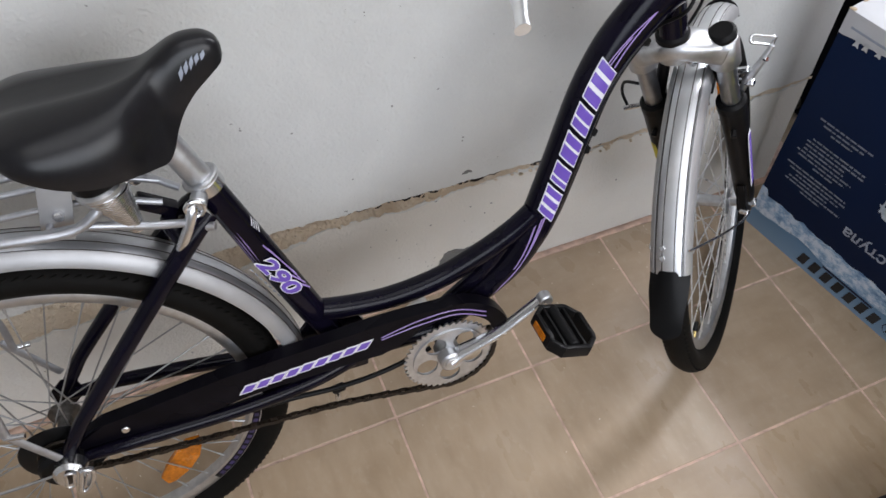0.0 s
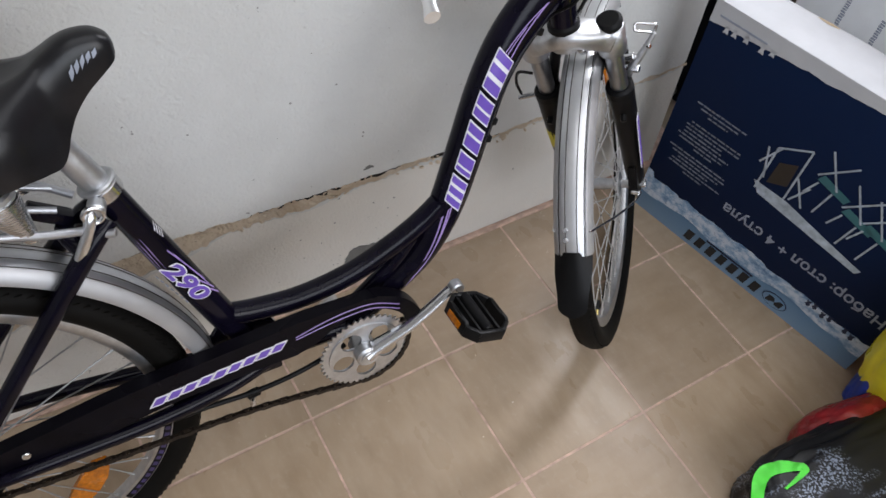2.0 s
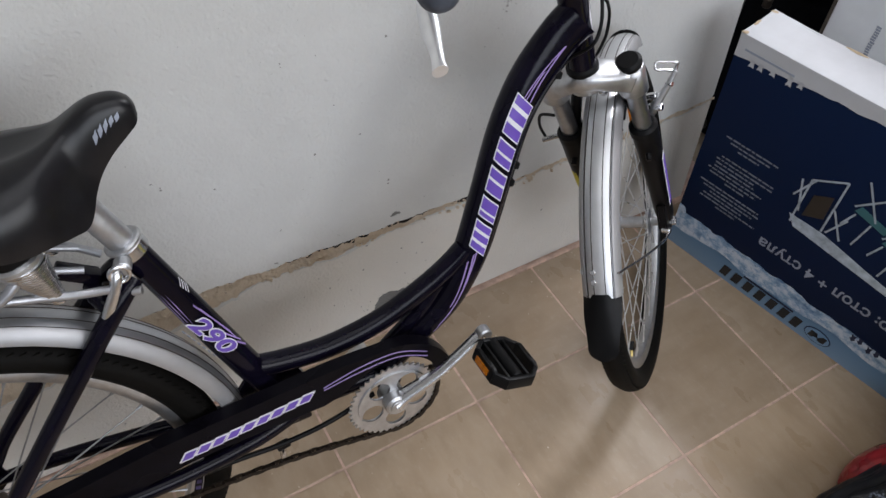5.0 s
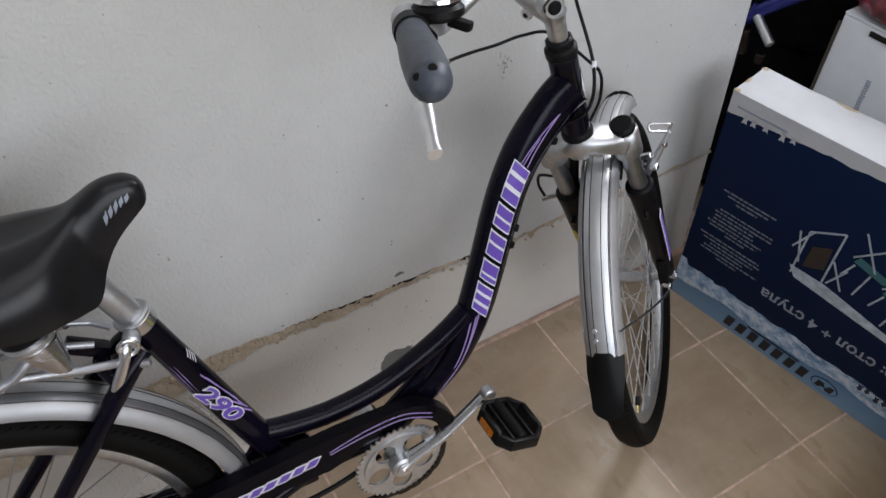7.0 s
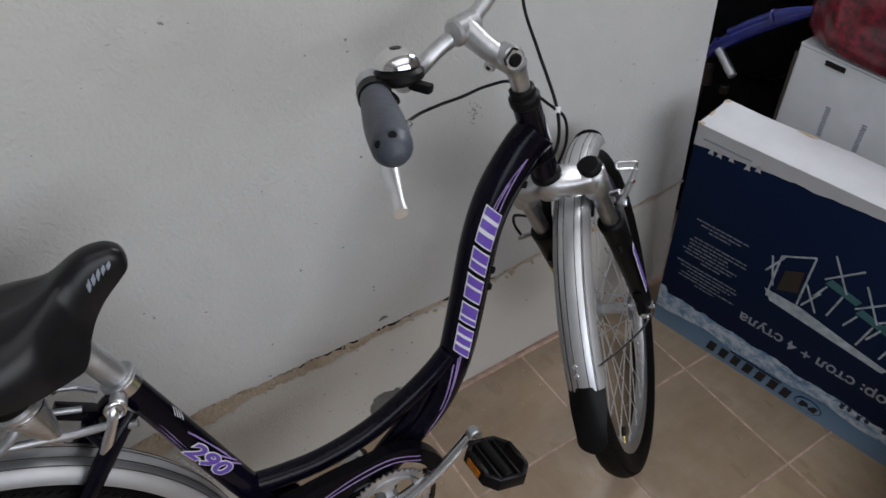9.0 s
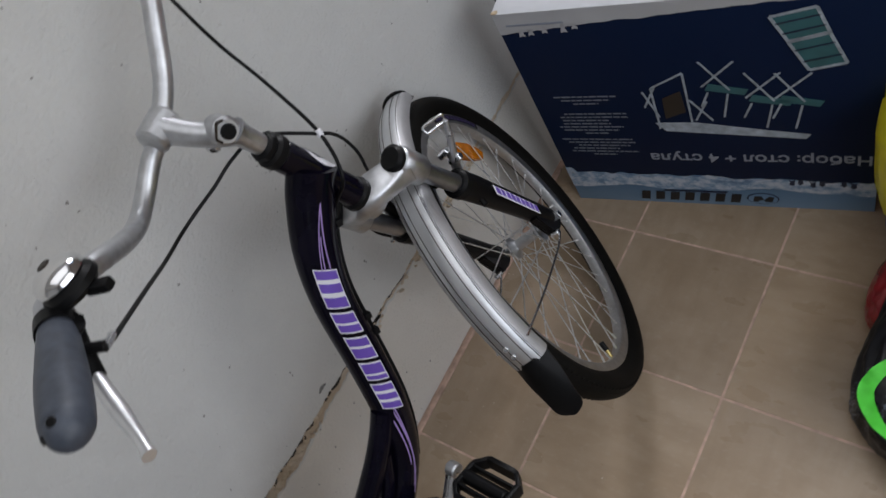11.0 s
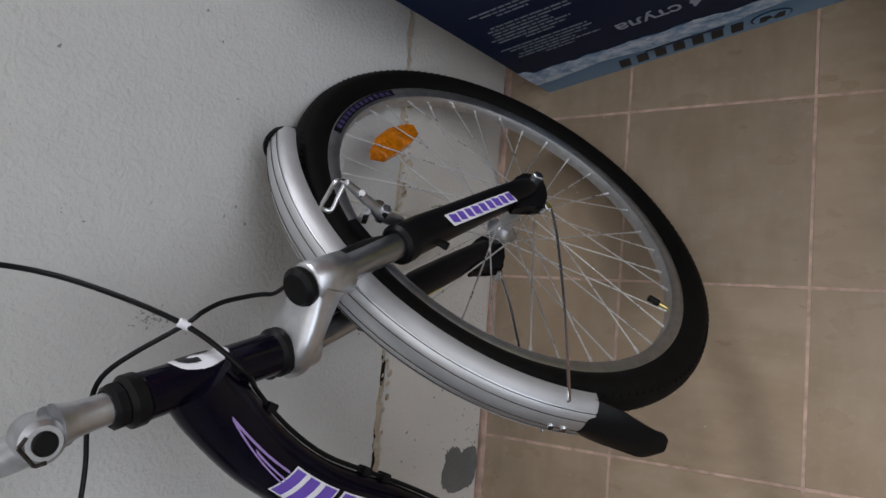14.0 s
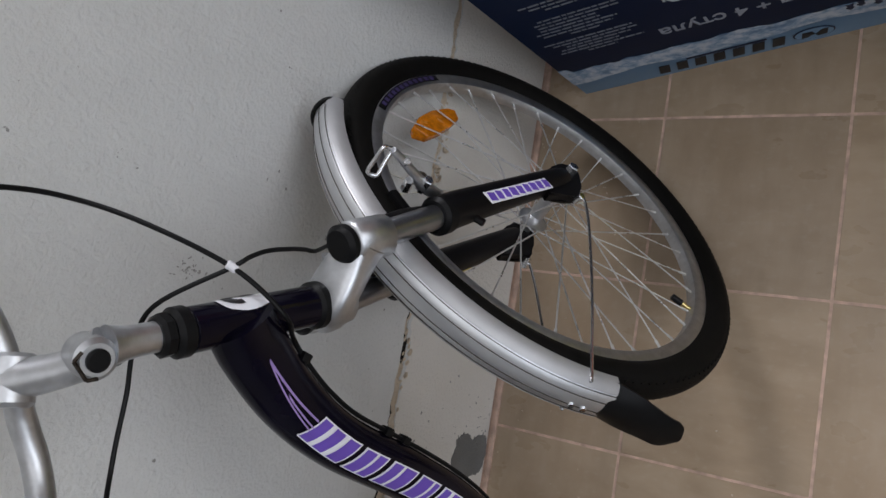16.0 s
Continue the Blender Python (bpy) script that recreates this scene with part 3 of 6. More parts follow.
    for sgn in (-1, 1):
        revolve([(0.2725, sgn * 0.0118), (0.2840, sgn * 0.0128), (0.2840, sgn * 0.0130), (0.2725, sgn * 0.0120)], 12, radians(decal_at - 1), radians(decal_at + 37), strip_bm)
    part("rim_strip", strip_bm, BLACK_PLASTIC, rim, "dark printed strip")
    for k in range(12):
        a0 = radians(decal_at + 1 + k * 2.9)
        for sgn in (-1, 1):
            revolve([(0.2745, sgn * 0.0121), (0.2820, sgn * 0.0128), (0.2820, sgn * 0.0132), (0.2745, sgn * 0.0125)], 2, a0, a0 + radians(1.7), marks)
    part("rim_decal", marks, RIM_VIOLET, rim, "row of violet printed marks")
    return rim


wheel("rear_wheel", pose(0, 0, 0.335), 205, -52, -52, "silver alloy rear wheel with a black tyre", 14, 1.45, SPOKE_SHADED, HUB_SHADED)
wheel("front_wheel", TO_FORK, 216, 33, 12, "silver alloy front wheel turned towards the wall", -4.6, 1.60, flat=0.84)


def fender(name, m, r, a0, a1, label, mat, wide=1.0):
    """A crowned mudguard with two dark grooves between its bands."""
    prof = [(r - 0.026, -0.0305), (r - 0.012, -0.0290), (r - 0.003, -0.0200), (r, -0.0100), (r + 0.0012, 0.0), (r, 0.0100), (r - 0.003, 0.0200), (r - 0.012, 0.0290), (r - 0.026, 0.0305), (r - 0.025, 0.0285), (r - 0.0135, 0.0270), (r - 0.005, 0.0185), (r - 0.002, 0.0), (r - 0.005, -0.0185), (r - 0.0135, -0.0270), (r - 0.025, -0.0285)]
    prof = [(a, b * wide) for a, b in prof]
    body = part(name, revolve(prof, 70, radians(a0), radians(a1)), mat, bike, label, m)
    for y, rr, nm in ((-0.0098, r + 0.0002, "groove"), (0.0098, r + 0.0002, "groove"), (-0.0215, r - 0.0037, "groove"), (0.0215, r - 0.0037, "groove")):
        y *= wide
        part(nm, revolve([(rr, y - 0.0007), (rr + 0.0007, y), (rr, y + 0.0007)], 70, radians(a0), radians(a1)), DARK_STEEL, body)
    for s in (-1, 1):
        part("side_band", revolve([(r - 0.0243, s * 0.0310), (r - 0.0125, s * 0.0297), (r - 0.0045, s * 0.0222), (r - 0.0042, s * 0.0226), (r - 0.0120, s * 0.0303), (r - 0.0243, s * 0.0316)], 70, radians(a0), radians(a1)), FENDER_DULL, body, "dull grey outer band")
    return body


fender("rear_fender", pose(0, 0, 0.335), 0.370, 4, 205, "silver alloy rear mudguard", FENDER_REAR)
front_fender = fender("front_fender", TO_FORK @ pose(0, -0.008, 0), 0.362, 61.8, 154.6, "silver alloy front mudguard with fine dark grooves", FENDER, 0.93)
for k in (0, 1):
    a = radians(147.6 + 2.6 * k)
    c = Vector((0.362 * math.cos(a), 0.009, 0.362 * math.sin(a)))
    o = Vector((math.cos(a), 0, math.sin(a)))
    part("rivet", rod(c - o * 0.003, c + o * 0.0025, 0.0045, 12), CHROME, front_fender)
part("fender_lip", tube([(0.1587, -0.0290, 0.2961), (0.1688, -0.0215, 0.3146), (0.1725, 0, 0.3223), (0.1688, 0.0215, 0.3146), (0.1587, 0.0290, 0.2961)], 0.0036, 10), BLACK_PLASTIC, front_fender)


def flap():
    bm = bmesh.new()
    rows = []
    for i in range(31):
        u = (i / 30) ** 0.8
        a = radians(153.4 + 16.0 * u)
        rr = 0.3605 + 0.004 + 0.031 * u ** 1.5
        k = min(1, max(0, (u - 0.30) / 0.55))
        w = 0.0308 * (1 - 0.20 * k * k * (3 - 2 * k))
        if u > 0.84:
            w *= math.sqrt(max(0.12, 1 - 0.92 * ((u - 0.84) / 0.16) ** 2))
        ring = []
        for s in np.linspace(-1, 1, 9):
            d = 0.020 * (1 - 0.85 * min(1, u * 1.25)) * s * s
            ring.append(Vector(((rr - d) * math.cos(a), s * w, (rr - d) * math.sin(a))))
        rows.append(ring)
    for k, off in enumerate((0.0, 0.003)):
        vs = [[bm.verts.new(p - p.normalized() * off) for p in ring] for ring in rows]
        for A, B_ in zip(vs, vs[1:]):
            for j in range(8):
                bm.faces.new((A[j], A[j + 1], B_[j + 1], B_[j]))
        if k == 0:
            first = vs
    n = len(rows)
    loop = lambda v: [v[i][0] for i in range(n)] + v[-1][1:] + [v[i][8] for i in range(n - 2, -1, -1)] + v[0][7:0:-1]
    A, B_ = loop(first), loop(vs)
    for i in range(len(A)):
        bm.faces.new((A[i], A[(i + 1) % len(A)], B_[(i + 1) % len(A)], B_[i]))
    return bm


part("mud_flap", flap(), BLACK_PLASTIC, front_fender, "black rubber mud flap")
for s in (-1, 1):
    part("fender_stay", tube([(-0.055, s * 0.070, 0.026), (-0.10, s * 0.066, 0.050), (-0.20, s * 0.052, 0.118), (-0.290, s * 0.032, 0.180), (-0.300, s * 0.0285, 0.187)], 0.0021, 8), CHROME, front_fender, m=None)

# frame: a curved main tube, an upper tube, seat tube and stays
MAIN = [(0.938, 0.008, 0.838), (0.911, 0.014, 0.8115), (0.866, 0.017, 0.757), (0.829, 0.014, 0.690), (0.794, 0.011, 0.585), (0.758, 0.003, 0.496), (0.716, 0, 0.425), (0.655, 0, 0.372), (0.588, 0, 0.322)]
MAIN_R = [(0.024, 0.035), (0.024, 0.0345), (0.0253, 0.0322), (0.0260, 0.0295), (0.0258, 0.0290), (0.0263, 0.0280), (0.024, 0.0245), (0.022, 0.022), (0.022, 0.022)]
frame_bm = tube(MAIN, MAIN_R, 24, 8)
tube([(0.748, 0, 0.512), (0.715, 0, 0.486), (0.665, 0, 0.458), (0.590, 0, 0.428), (0.510, 0, 0.417), (0.440, 0, 0.424), (0.392, 0, 0.436)], 0.0175, 16, 8, bm=frame_bm)
tube([(0.300, 0, 0.712), (0.330, 0, 0.622), (0.372, 0, 0.494), (0.418, 0, 0.362), (0.432, 0, 0.318)], [0.0185, 0.0195, 0.021, 0.021, 0.019], 18, 4, bm=frame_bm)
tube([(0.425, 0, 0.335), (0.50, 0, 0.318), (0.588, 0, 0.318)], 0.018, 14, 6, bm=frame_bm)
rod((0.588, -0.036, 0.318), (0.588, 0.036, 0.318), 0.021, 18, bm=frame_bm)
tube([(0.700, 0, 0.462), (0.664, 0, 0.418), (0.606, 0, 0.372), (0.570, 0, 0.338)], 0.0125, 12, 6, bm=frame_bm)
bike_frame = part("frame", frame_bm, BLACK_PAINT, bike, "glossy black-violet curved steel frame")
for s in (-1, 1):
    part("seat_stay", tube([(0.296, s * 0.018, 0.676), (0.262, s * 0.034, 0.650), (0.160, s * 0.052, 0.540), (0.060, s * 0.062, 0.425), (0.030, s * 0.064, 0.384), (0.004, s * 0.064, 0.345)], [0.0115, 0.0125, 0.0115, 0.0105, 0.0105, 0.009], 12, 6), BLACK_PAINT, bike_frame)
    part("chain_stay", tube([(0.004, s * 0.062, 0.340), (0.10, s * 0.060, 0.338), (0.25, s * 0.050, 0.324), (0.36, s * 0.034, 0.318), (0.432, s * 0.014, 0.318)], [0.009, 0.011, 0.012, 0.013, 0.014], 12, 6), BLACK_PAINT, bike_frame)
    part("dropout", slab([(-0.016, 0.318), (-0.018, 0.350), (0.006, 0.372), (0.026, 0.364), (0.030, 0.336), (0.010, 0.316)], 0.006, lambda a, b, d, s=s: (a, s * 0.064 - 0.003 + d, b), bevel=0.0015), BLACK_PAINT, bike_frame)
    part("axle_nut", rod((0, s * 0.068, R), (0, s * 0.082, R), 0.010, 6), CHROME, bike_frame)
part("stay_bridge", tube([(0.262, -0.030, 0.642), (0.248, -0.010, 0.662), (0.248, 0.010, 0.662), (0.262, 0.030, 0.642)], 0.011, 12, 6), BLACK_PAINT, bike_frame)
part("stand_plate", slab([(0.382, 0.420), (0.440, 0.405), (0.458, 0.398), (0.464, 0.384), (0.459, 0.366), (0.447, 0.357), (0.444, 0.372), (0.430, 0.378), (0.412, 0.362), (0.352, 0.360), (0.360, 0.392)], 0.012, lambda a, b, d: (a, d - 0.006, b), bevel=0.002), BLACK_PAINT, bike_frame, "black steel bracket at the foot of the seat tube")
part("fender_bracket", block(0.050, 0.020, 0.016, 0.003, pose(0.238, 0.006, 0.690, 0, 35, 0)), BLACK_PAINT, bike_frame)

# head tube along the steering axis
AX = lambda z: TO_FORK @ Vector((-0.132 - 0.140 * (z - 0.444), -0.003 - 0.09 * (z - 0.444), z * 1.015))
part("head_tube", rod(AX(0.446), AX(0.590), 0.0205, 24), BLACK_PAINT, bike_frame)
part("headset_cup", rod(AX(0.586), AX(0.604), 0.0225, 24), BLACK_PLASTIC, bike_frame)
part("headset_cup", rod(AX(0.440), AX(0.456), 0.0240, 24), BLACK_PLASTIC, bike_frame)
part("headset_nut", rod(AX(0.602), AX(0.616), 0.0195, 8), BLACK_PLASTIC, bike_frame)


# decals: slanted blocks on the tube's side
def decal(path, radii, s0, s1, a_mid, a_half, lift, slant, inset=0.0, side=(0, 1, 0), cuts=(), twist=0.0, fine=8):
    """A patch that lies on a tube's surface between two shares of its length."""
    q = spline([(*p, *(k if hasattr(k, "__len__") else (k, k))) for p, k in zip(path, radii)], 10)
    fr = frames_along(q, False, side)
    n = len(q) - 1
    bm = bmesh.new()

    def at(s, a):
        s = min(max(s, 0), 1) * n
        i = min(int(s), n - 1)
        u = s - i
        p = fr[i][0].lerp(fr[i + 1][0], u)
        x = fr[i][1].lerp(fr[i + 1][1], u)
        y = fr[i][2].lerp(fr[i + 1][2], u)
        r1, r2 = [q[i][c] * (1 - u) + q[i + 1][c] * u + lift for c in (3, 4)]
        return p + x * math.cos(radians(a)) * r1 + y * math.sin(radians(a)) * r2

    S, A = fine, fine
    grid = []
    for i in range(S + 1):
        row = []
        for j in range(A + 1):
            v = -1 + 2 * j / A
            s = s0 + inset + (s1 - s0 - 2 * inset) * i / S + slant * v
            row.append(bm.verts.new(at(s, a_mid + v * a_half + twist * i / S)))
        grid.append(row)
    for i in range(S):
        for j in range(A):
            if (i, j) not in cuts:
                bm.faces.new((grid[i][j], grid[i + 1][j], grid[i + 1][j + 1], grid[i][j + 1]))
    for v in [v for v in bm.verts if not v.link_faces]:
        bm.verts.remove(v)
    return bm


CUT = lambda *rows: {(i, j) for i in rows for j in range(8)}
BLOCKS = ((0.287, 0.378, CUT(2, 5)), (0.386, 0.428, CUT(4)), (0.436, 0.482, CUT(3)), (0.490, 0.532, CUT(5)), (0.540, 0.603, CUT(2, 5)))
for s0, s1, slots in BLOCKS:
    part("decal_border", decal(MAIN, MAIN_R, s0, s1, 196, 30, 0.0006, -0.010), WHITE, bike_frame, "white decal outline")
    part("decal_block", decal(MAIN, MAIN_R, s0 + 0.003, s1 - 0.003, 196, 26.5, 0.0012, -0.009, cuts=slots), VIOLET, bike_frame, "violet slanted decal block")
for s0, s1, a, tw in ((0.13, 0.29, 184, 20), (0.13, 0.29, 184, -2), (0.21, 0.29, 190, 6), (0.60, 0.82, 196, -22), (0.61, 0.84, 202, -36), (0.63, 0.76, 212, -20)):
    part("pinstripe", decal(MAIN, MAIN_R, s0, s1, a, 1.9, 0.0006, 0.004, twist=tw), LILAC, bike_frame, "lilac pinstripe")
SEAT_T = [(0.300, 0, 0.712), (0.330, 0, 0.622), (0.372, 0, 0.494), (0.418, 0, 0.362)]
SEAT_R = [0.0185, 0.0195, 0.021, 0.021]
for k in range(4):
    part("pinstripe", decal(SEAT_T, SEAT_R, 0.292 + 0.015 * k, 0.299 + 0.015 * k, 120 - 3 * k, 14, 0.0006, 0.012), WHITE, bike_frame)
for k in range(3):
    part("pinstripe", decal(SEAT_T, SEAT_R, 0.33, 0.42 + 0.015 * k, 196 + 14 * k, 2.5, 0.0006, 0.05), LILAC, bike_frame)
for s0, s1, a, tw in ((0.40, 0.60, 150, -34), (0.43, 0.63, 142, -26), (0.55, 0.66, 150, -42), (0.61, 0.69, 146, -40)):
    part("pinstripe", decal(SEAT_T, SEAT_R, s0, s1, a, 2.0, 0.0006, 0.004, twist=tw), LILAC, bike_frame)


def text_mesh(body, size, m, extrude=0.0004, shear=0.0, name="lettering", offset=0.0):
    """Built-in letters as a mesh at a pose: x along the line, y up the letters."""
    c = bpy.data.curves.new(name, "FONT")
    c.body, c.size, c.align_x, c.align_y, c.extrude, c.shear, c.resolution_u, c.offset = body, size, "CENTER", "CENTER", extrude, shear, 3, offset
    o = new(name, c)
    me = bpy.data.meshes.new_from_object(o.evaluated_get(bpy.context.evaluated_depsgraph_get()))
    bpy.data.objects.remove(o)
    bm = bmesh.new()
    bm.from_mesh(me)
    bm.transform(m)
    bpy.data.meshes.remove(me)
    return bm


def facing(o, along, up):
    x = Vector(along).normalized()
    y = (Vector(up) - x * x.dot(Vector(up))).normalized()
    z = x.cross(y)
    return Matrix(((x.x, y.x, z.x, o[0]), (x.y, y.y, z.y, o[1]), (x.z, y.z, z.z, o[2]), (0, 0, 0, 1)))


NUM = facing((0.3565, -0.0224, 0.5445), (0.40, 0, -0.92), (0.92, -0.0, 0.40)) @ Matrix.Diagonal((1.32, 0.80, 1, 1))
part("number_border", text_mesh("290", 0.040, NUM, 0.0004, 0.15, offset=0.0026), WHITE, bike_frame, "white outline of the model number", smooth=False)
part("number", text_mesh("290", 0.040, NUM @ pose(0, 0, 0.0009), 0.0004, 0.15, offset=0.0010), VIOLET, bike_frame, "violet model number 290", smooth=False)

for k in range(7):
    part("small_print_bar", block(0.0048, 0.0022, 0.0004, 0.0, NUM @ pose(-0.026 + 0.0080 * k, -0.0245, 0.0006)), PRINT_GREY, bike_frame, "tiny grey printed bar", smooth=False)
# cables along the main tube
qm = spline([(*p, *k) for p, k in zip(MAIN, MAIN_R)], 8)
along = [p + v * (qm[i][4] + 0.0026) - u * 0.004 for i, (p, u, v) in enumerate(frames_along(qm))]
for k in (13, 28, 30):
    part("cable_clip", block(0.010, 0.013, 0.011, 0.002, pose(*along[k], 0, 20, 0)), BLACK_PLASTIC, bike_frame)

# fork with its crown, in the steering axes
fork = part("fork_crown", bmesh.new(), ALLOY, bike, "polished cast suspension fork crown", TO_FORK @ pose(-0.001, -0.004, 0.003))
bm = bmesh.new()
ring = lambda w, h: [(w * math.copysign(abs(math.cos(t)) ** 0.6, math.cos(t)), h * math.copysign(abs(math.sin(t)) ** 0.6, math.sin(t))) for t in [2 * math.pi * k / 20 for k in range(20)]]
q = spline([(-0.101, -0.060, 0.405, 0.021, 0.022), (-0.108, -0.044, 0.413, 0.022, 0.020), (-0.124, -0.018, 0.430, 0.027, 0.0165), (-0.128, 0, 0.434, 0.029, 0.0165), (-0.124, 0.018, 0.430, 0.027, 0.0165), (-0.108, 0.044, 0.413, 0.022, 0.020), (-0.101, 0.060, 0.405, 0.021, 0.022)], 6)
sweep(bm, q, lambda i: ring(q[i][3], q[i][4]), False, (1, 0, 0))
for s in (-1, 1):
    rod((-0.102, s * 0.060, 0.426), (-0.094, s * 0.060, 0.374), 0.0225, 22, bm=bm, bevel=0.004)
rod((-0.126, 0, 0.412), (-0.131, 0, 0.446), 0.0265, 22, bm=bm)
bm.to_mesh(fork.data)
bm.free()
for poly_ in fork.data.polygons:
    poly_.use_smooth = True
for s in (-1, 1):
    part("crown_cap", rod((-0.1015, s * 0.060, 0.424), (-0.106, s * 0.060, 0.439), 0.0205, 22, bevel=0.005), BLACK_PLASTIC, fork, "black plastic cap")
    part("stanchion", rod((-0.094, s * 0.060, 0.380), (-0.064, s * 0.060, 0.262), 0.0145, 22), STANCHION, fork, "chromed stanchion")
    leg = part("fork_leg", tube([(-0.0690, s * 0.0605, 0.284), (-0.060, s * 0.061, 0.250), (-0.048, s * 0.062, 0.195), (-0.026, s * 0.062, 0.100), (-0.014, s * 0.062, 0.045), (-0.008, s * 0.062, 0.020)], [0.0225, 0.0220, 0.0205, 0.0185, 0.0175, 0.015], 20, 5, side=(0, 1, 0)), FORK_PAINT, fork, "black fork leg")
    part("dust_seal", rod((-0.0715, s * 0.060, 0.294), (-0.066, s * 0.060, 0.272), 0.0235, 22), BLACK_PLASTIC, fork)
    part("dropout", slab([(-0.046, 0.082), (-0.010, 0.076), (0.008, 0.034), (0.017, 0.010), (0.013, -0.011), (-0.003, -0.017), (-0.018, -0.009), (-0.030, 0.006), (-0.046, 0.016), (-0.053, 0.027), (-0.046, 0.046)], 0.016, lambda a, b, d, s=s: (a, s * 0.062 - 0.008 + d, b), bevel=0.003), FORK_PAINT, fork)
    part("axle_nut", rod((0, s * 0.060, 0), (0, s * 0.079, 0), 0.0088, 6), CHROME, fork)
    part("stay_bolt", rod((-0.050, s * 0.060, 0.026), (-0.056, s * 0.076, 0.028), 0.0055, 10), CHROME, fork)
    part("leg_lug", rod((-0.075, s * 0.062, 0.235), (-0.088, s * 0.064, 0.228), 0.005, 8), FORK_PAINT, fork)
part("brake_arch", tube([(-0.062, -0.058, 0.268), (-0.058, -0.046, 0.325), (-0.066, -0.030, 0.372), (-0.070, 0, 0.388), (-0.066, 0.030, 0.372), (-0.058, 0.046, 0.325), (-0.062, 0.058, 0.268)], 0.0095, 12, 6), FORK_PAINT, fork, "black brake arch")
part("fender_bolt", rod((-0.088, -0.012, 0.372), (-0.100, -0.012, 0.386), 0.0062, 12), CHROME, fork)
leg_face = lambda z, out: (-0.063 + (0.21 - z) * 0.22, -0.0832 + 0.0035 * (0.21 - z) / 0.132 - out, z)
a_, b_ = leg_face(0.220, 0), leg_face(0.085, 0)
ang = math.degrees(math.atan2(b_[0] - a_[0], a_[2] - b_[2]))
part("decal_border", block(0.0185, 0.0012, 0.139, 0.0004, pose((a_[0] + b_[0]) / 2, (a_[1] + b_[1]) / 2, (a_[2] + b_[2]) / 2, 1.5, -ang, 0)), WHITE, fork, "white printed strip", smooth=False)
for k in range(9):
    z0 = 0.211 - 0.0148 * k
    part("decal_block", block(0.0125, 0.0012, 0.0098 + 0.0018 * (k % 3 == 0), 0.0, pose(*leg_face(z0, 0.0009), 1.5, -ang + 12, 0)), VIOLET, fork, smooth=False)
part("warning_sticker", decal([(-0.047, 0.0620, 0.195), (-0.036, 0.0620, 0.145)], [0.0206, 0.0196], 0.0, 1.0, 305, 32, 0.0006, 0.0), YELLOW_STICKER, fork, "yellow warning sticker")
NEAR_ARM = [(-0.034, -0.056, 0.262), (-0.036, -0.074, 0.296), (-0.032, -0.090, 0.318), (-0.0280, -0.101, 0.3335), (-0.0215, -0.114, 0.354)]
FAR_ARM = [(-0.030, 0.052, 0.262), (-0.014, 0.066, 0.285), (-0.004, 0.080, 0.318), (0.000, 0.088, 0.345)]
for s, arm, bolt in ((-1, NEAR_ARM, (-0.035, -0.0766, 0.298)), (1, FAR_ARM, (-0.014, 0.072, 0.290))):
    brake = part("brake_arm", tube(arm, [0.0075, 0.0080, 0.0062, 0.0052, 0.0042, 0.0042][:len(arm)], 12, 6), ALLOY, fork, "silver linear-pull brake arm")
    part("brake_shoe", block(0.050, 0.012, 0.012, 0.003, pose(-0.020, s * 0.022, 0.290, 0, -8, 0)), BLACK_PLASTIC, brake)
    bolt = Vector(bolt)
    part("brake_bolt", rod(bolt - Vector((0, s * 0.010, 0)), bolt + Vector((-0.006, s * 0.013, 0.002)), 0.0064, 6), CHROME, brake)
    if s < 0:
        part("brake_bolt", rod((-0.030, -0.062, 0.314), (-0.034, -0.082, 0.320), 0.0060, 6), CHROME, brake)
        part("brake_washer", rod((-0.026, -0.074, 0.296), (-0.027, -0.077, 0.299), 0.0095, 16), DARK_STEEL, brake)
        part("pinch_screw", rod((-0.026, -0.098, 0.334), (-0.032, -0.108, 0.3365), 0.0042, 10), CHROME, brake)
part("brake_cable_boot", tube([(-0.010, 0.128, 0.236), (-0.012, 0.132, 0.262), (-0.020, 0.122, 0.290), (-0.045, 0.090, 0.305)], 0.0028, 8), BLACK_PLASTIC, fork)
part("brake_pinch_bolt", rod((-0.014, 0.090, 0.240), (-0.018, 0.132, 0.233), 0.0048, 8), CHROME, fork)
part("brake_link", tube([(-0.0224, -0.1180, 0.3695), (-0.0200, -0.1160, 0.3610), (-0.0194, -0.1123, 0.3535), (-0.0260, -0.0990, 0.3605), (-0.0320, -0.0872, 0.3665), (-0.0300, -0.0850, 0.3720), (-0.0270, -0.0880, 0.3771), (-0.0245, -0.1030, 0.3735)], 0.0024, 10, 4, closed=True), CHROME, fork, "silver brake link loop")

# stem and handlebar, turned across the wheel
CLAMP = Vector((-0.234, -0.103, 0.973))
PHI = radians(103)
F_, L_ = Vector((math.cos(PHI), math.sin(PHI), 0)), Vector((-math.sin(PHI), math.cos(PHI), 0))
INV = BIKE.inverted()
bar_at = lambda s, f, u, left: INV @ (CLAMP + L_ * s * left + F_ * f + Vector((0, 0, u)))
HALF = [(0, 0.004, -0.004), (0.030, 0.014, -0.020), (0.066, 0.016, -0.036), (0.105, 0.002, -0.036), (0.145, -0.034, -0.006), (0.192, -0.078, 0.040), (0.2400, -0.092, 0.068), (0.2782, -0.143, 0.0827), (0.3555, -0.2555, 0.1153)]
stem_pts = [AX(0.608), AX(0.640), AX(0.655), INV @ (FORK @ Vector((-0.160, 0.004, 0.690))), INV @ CLAMP]
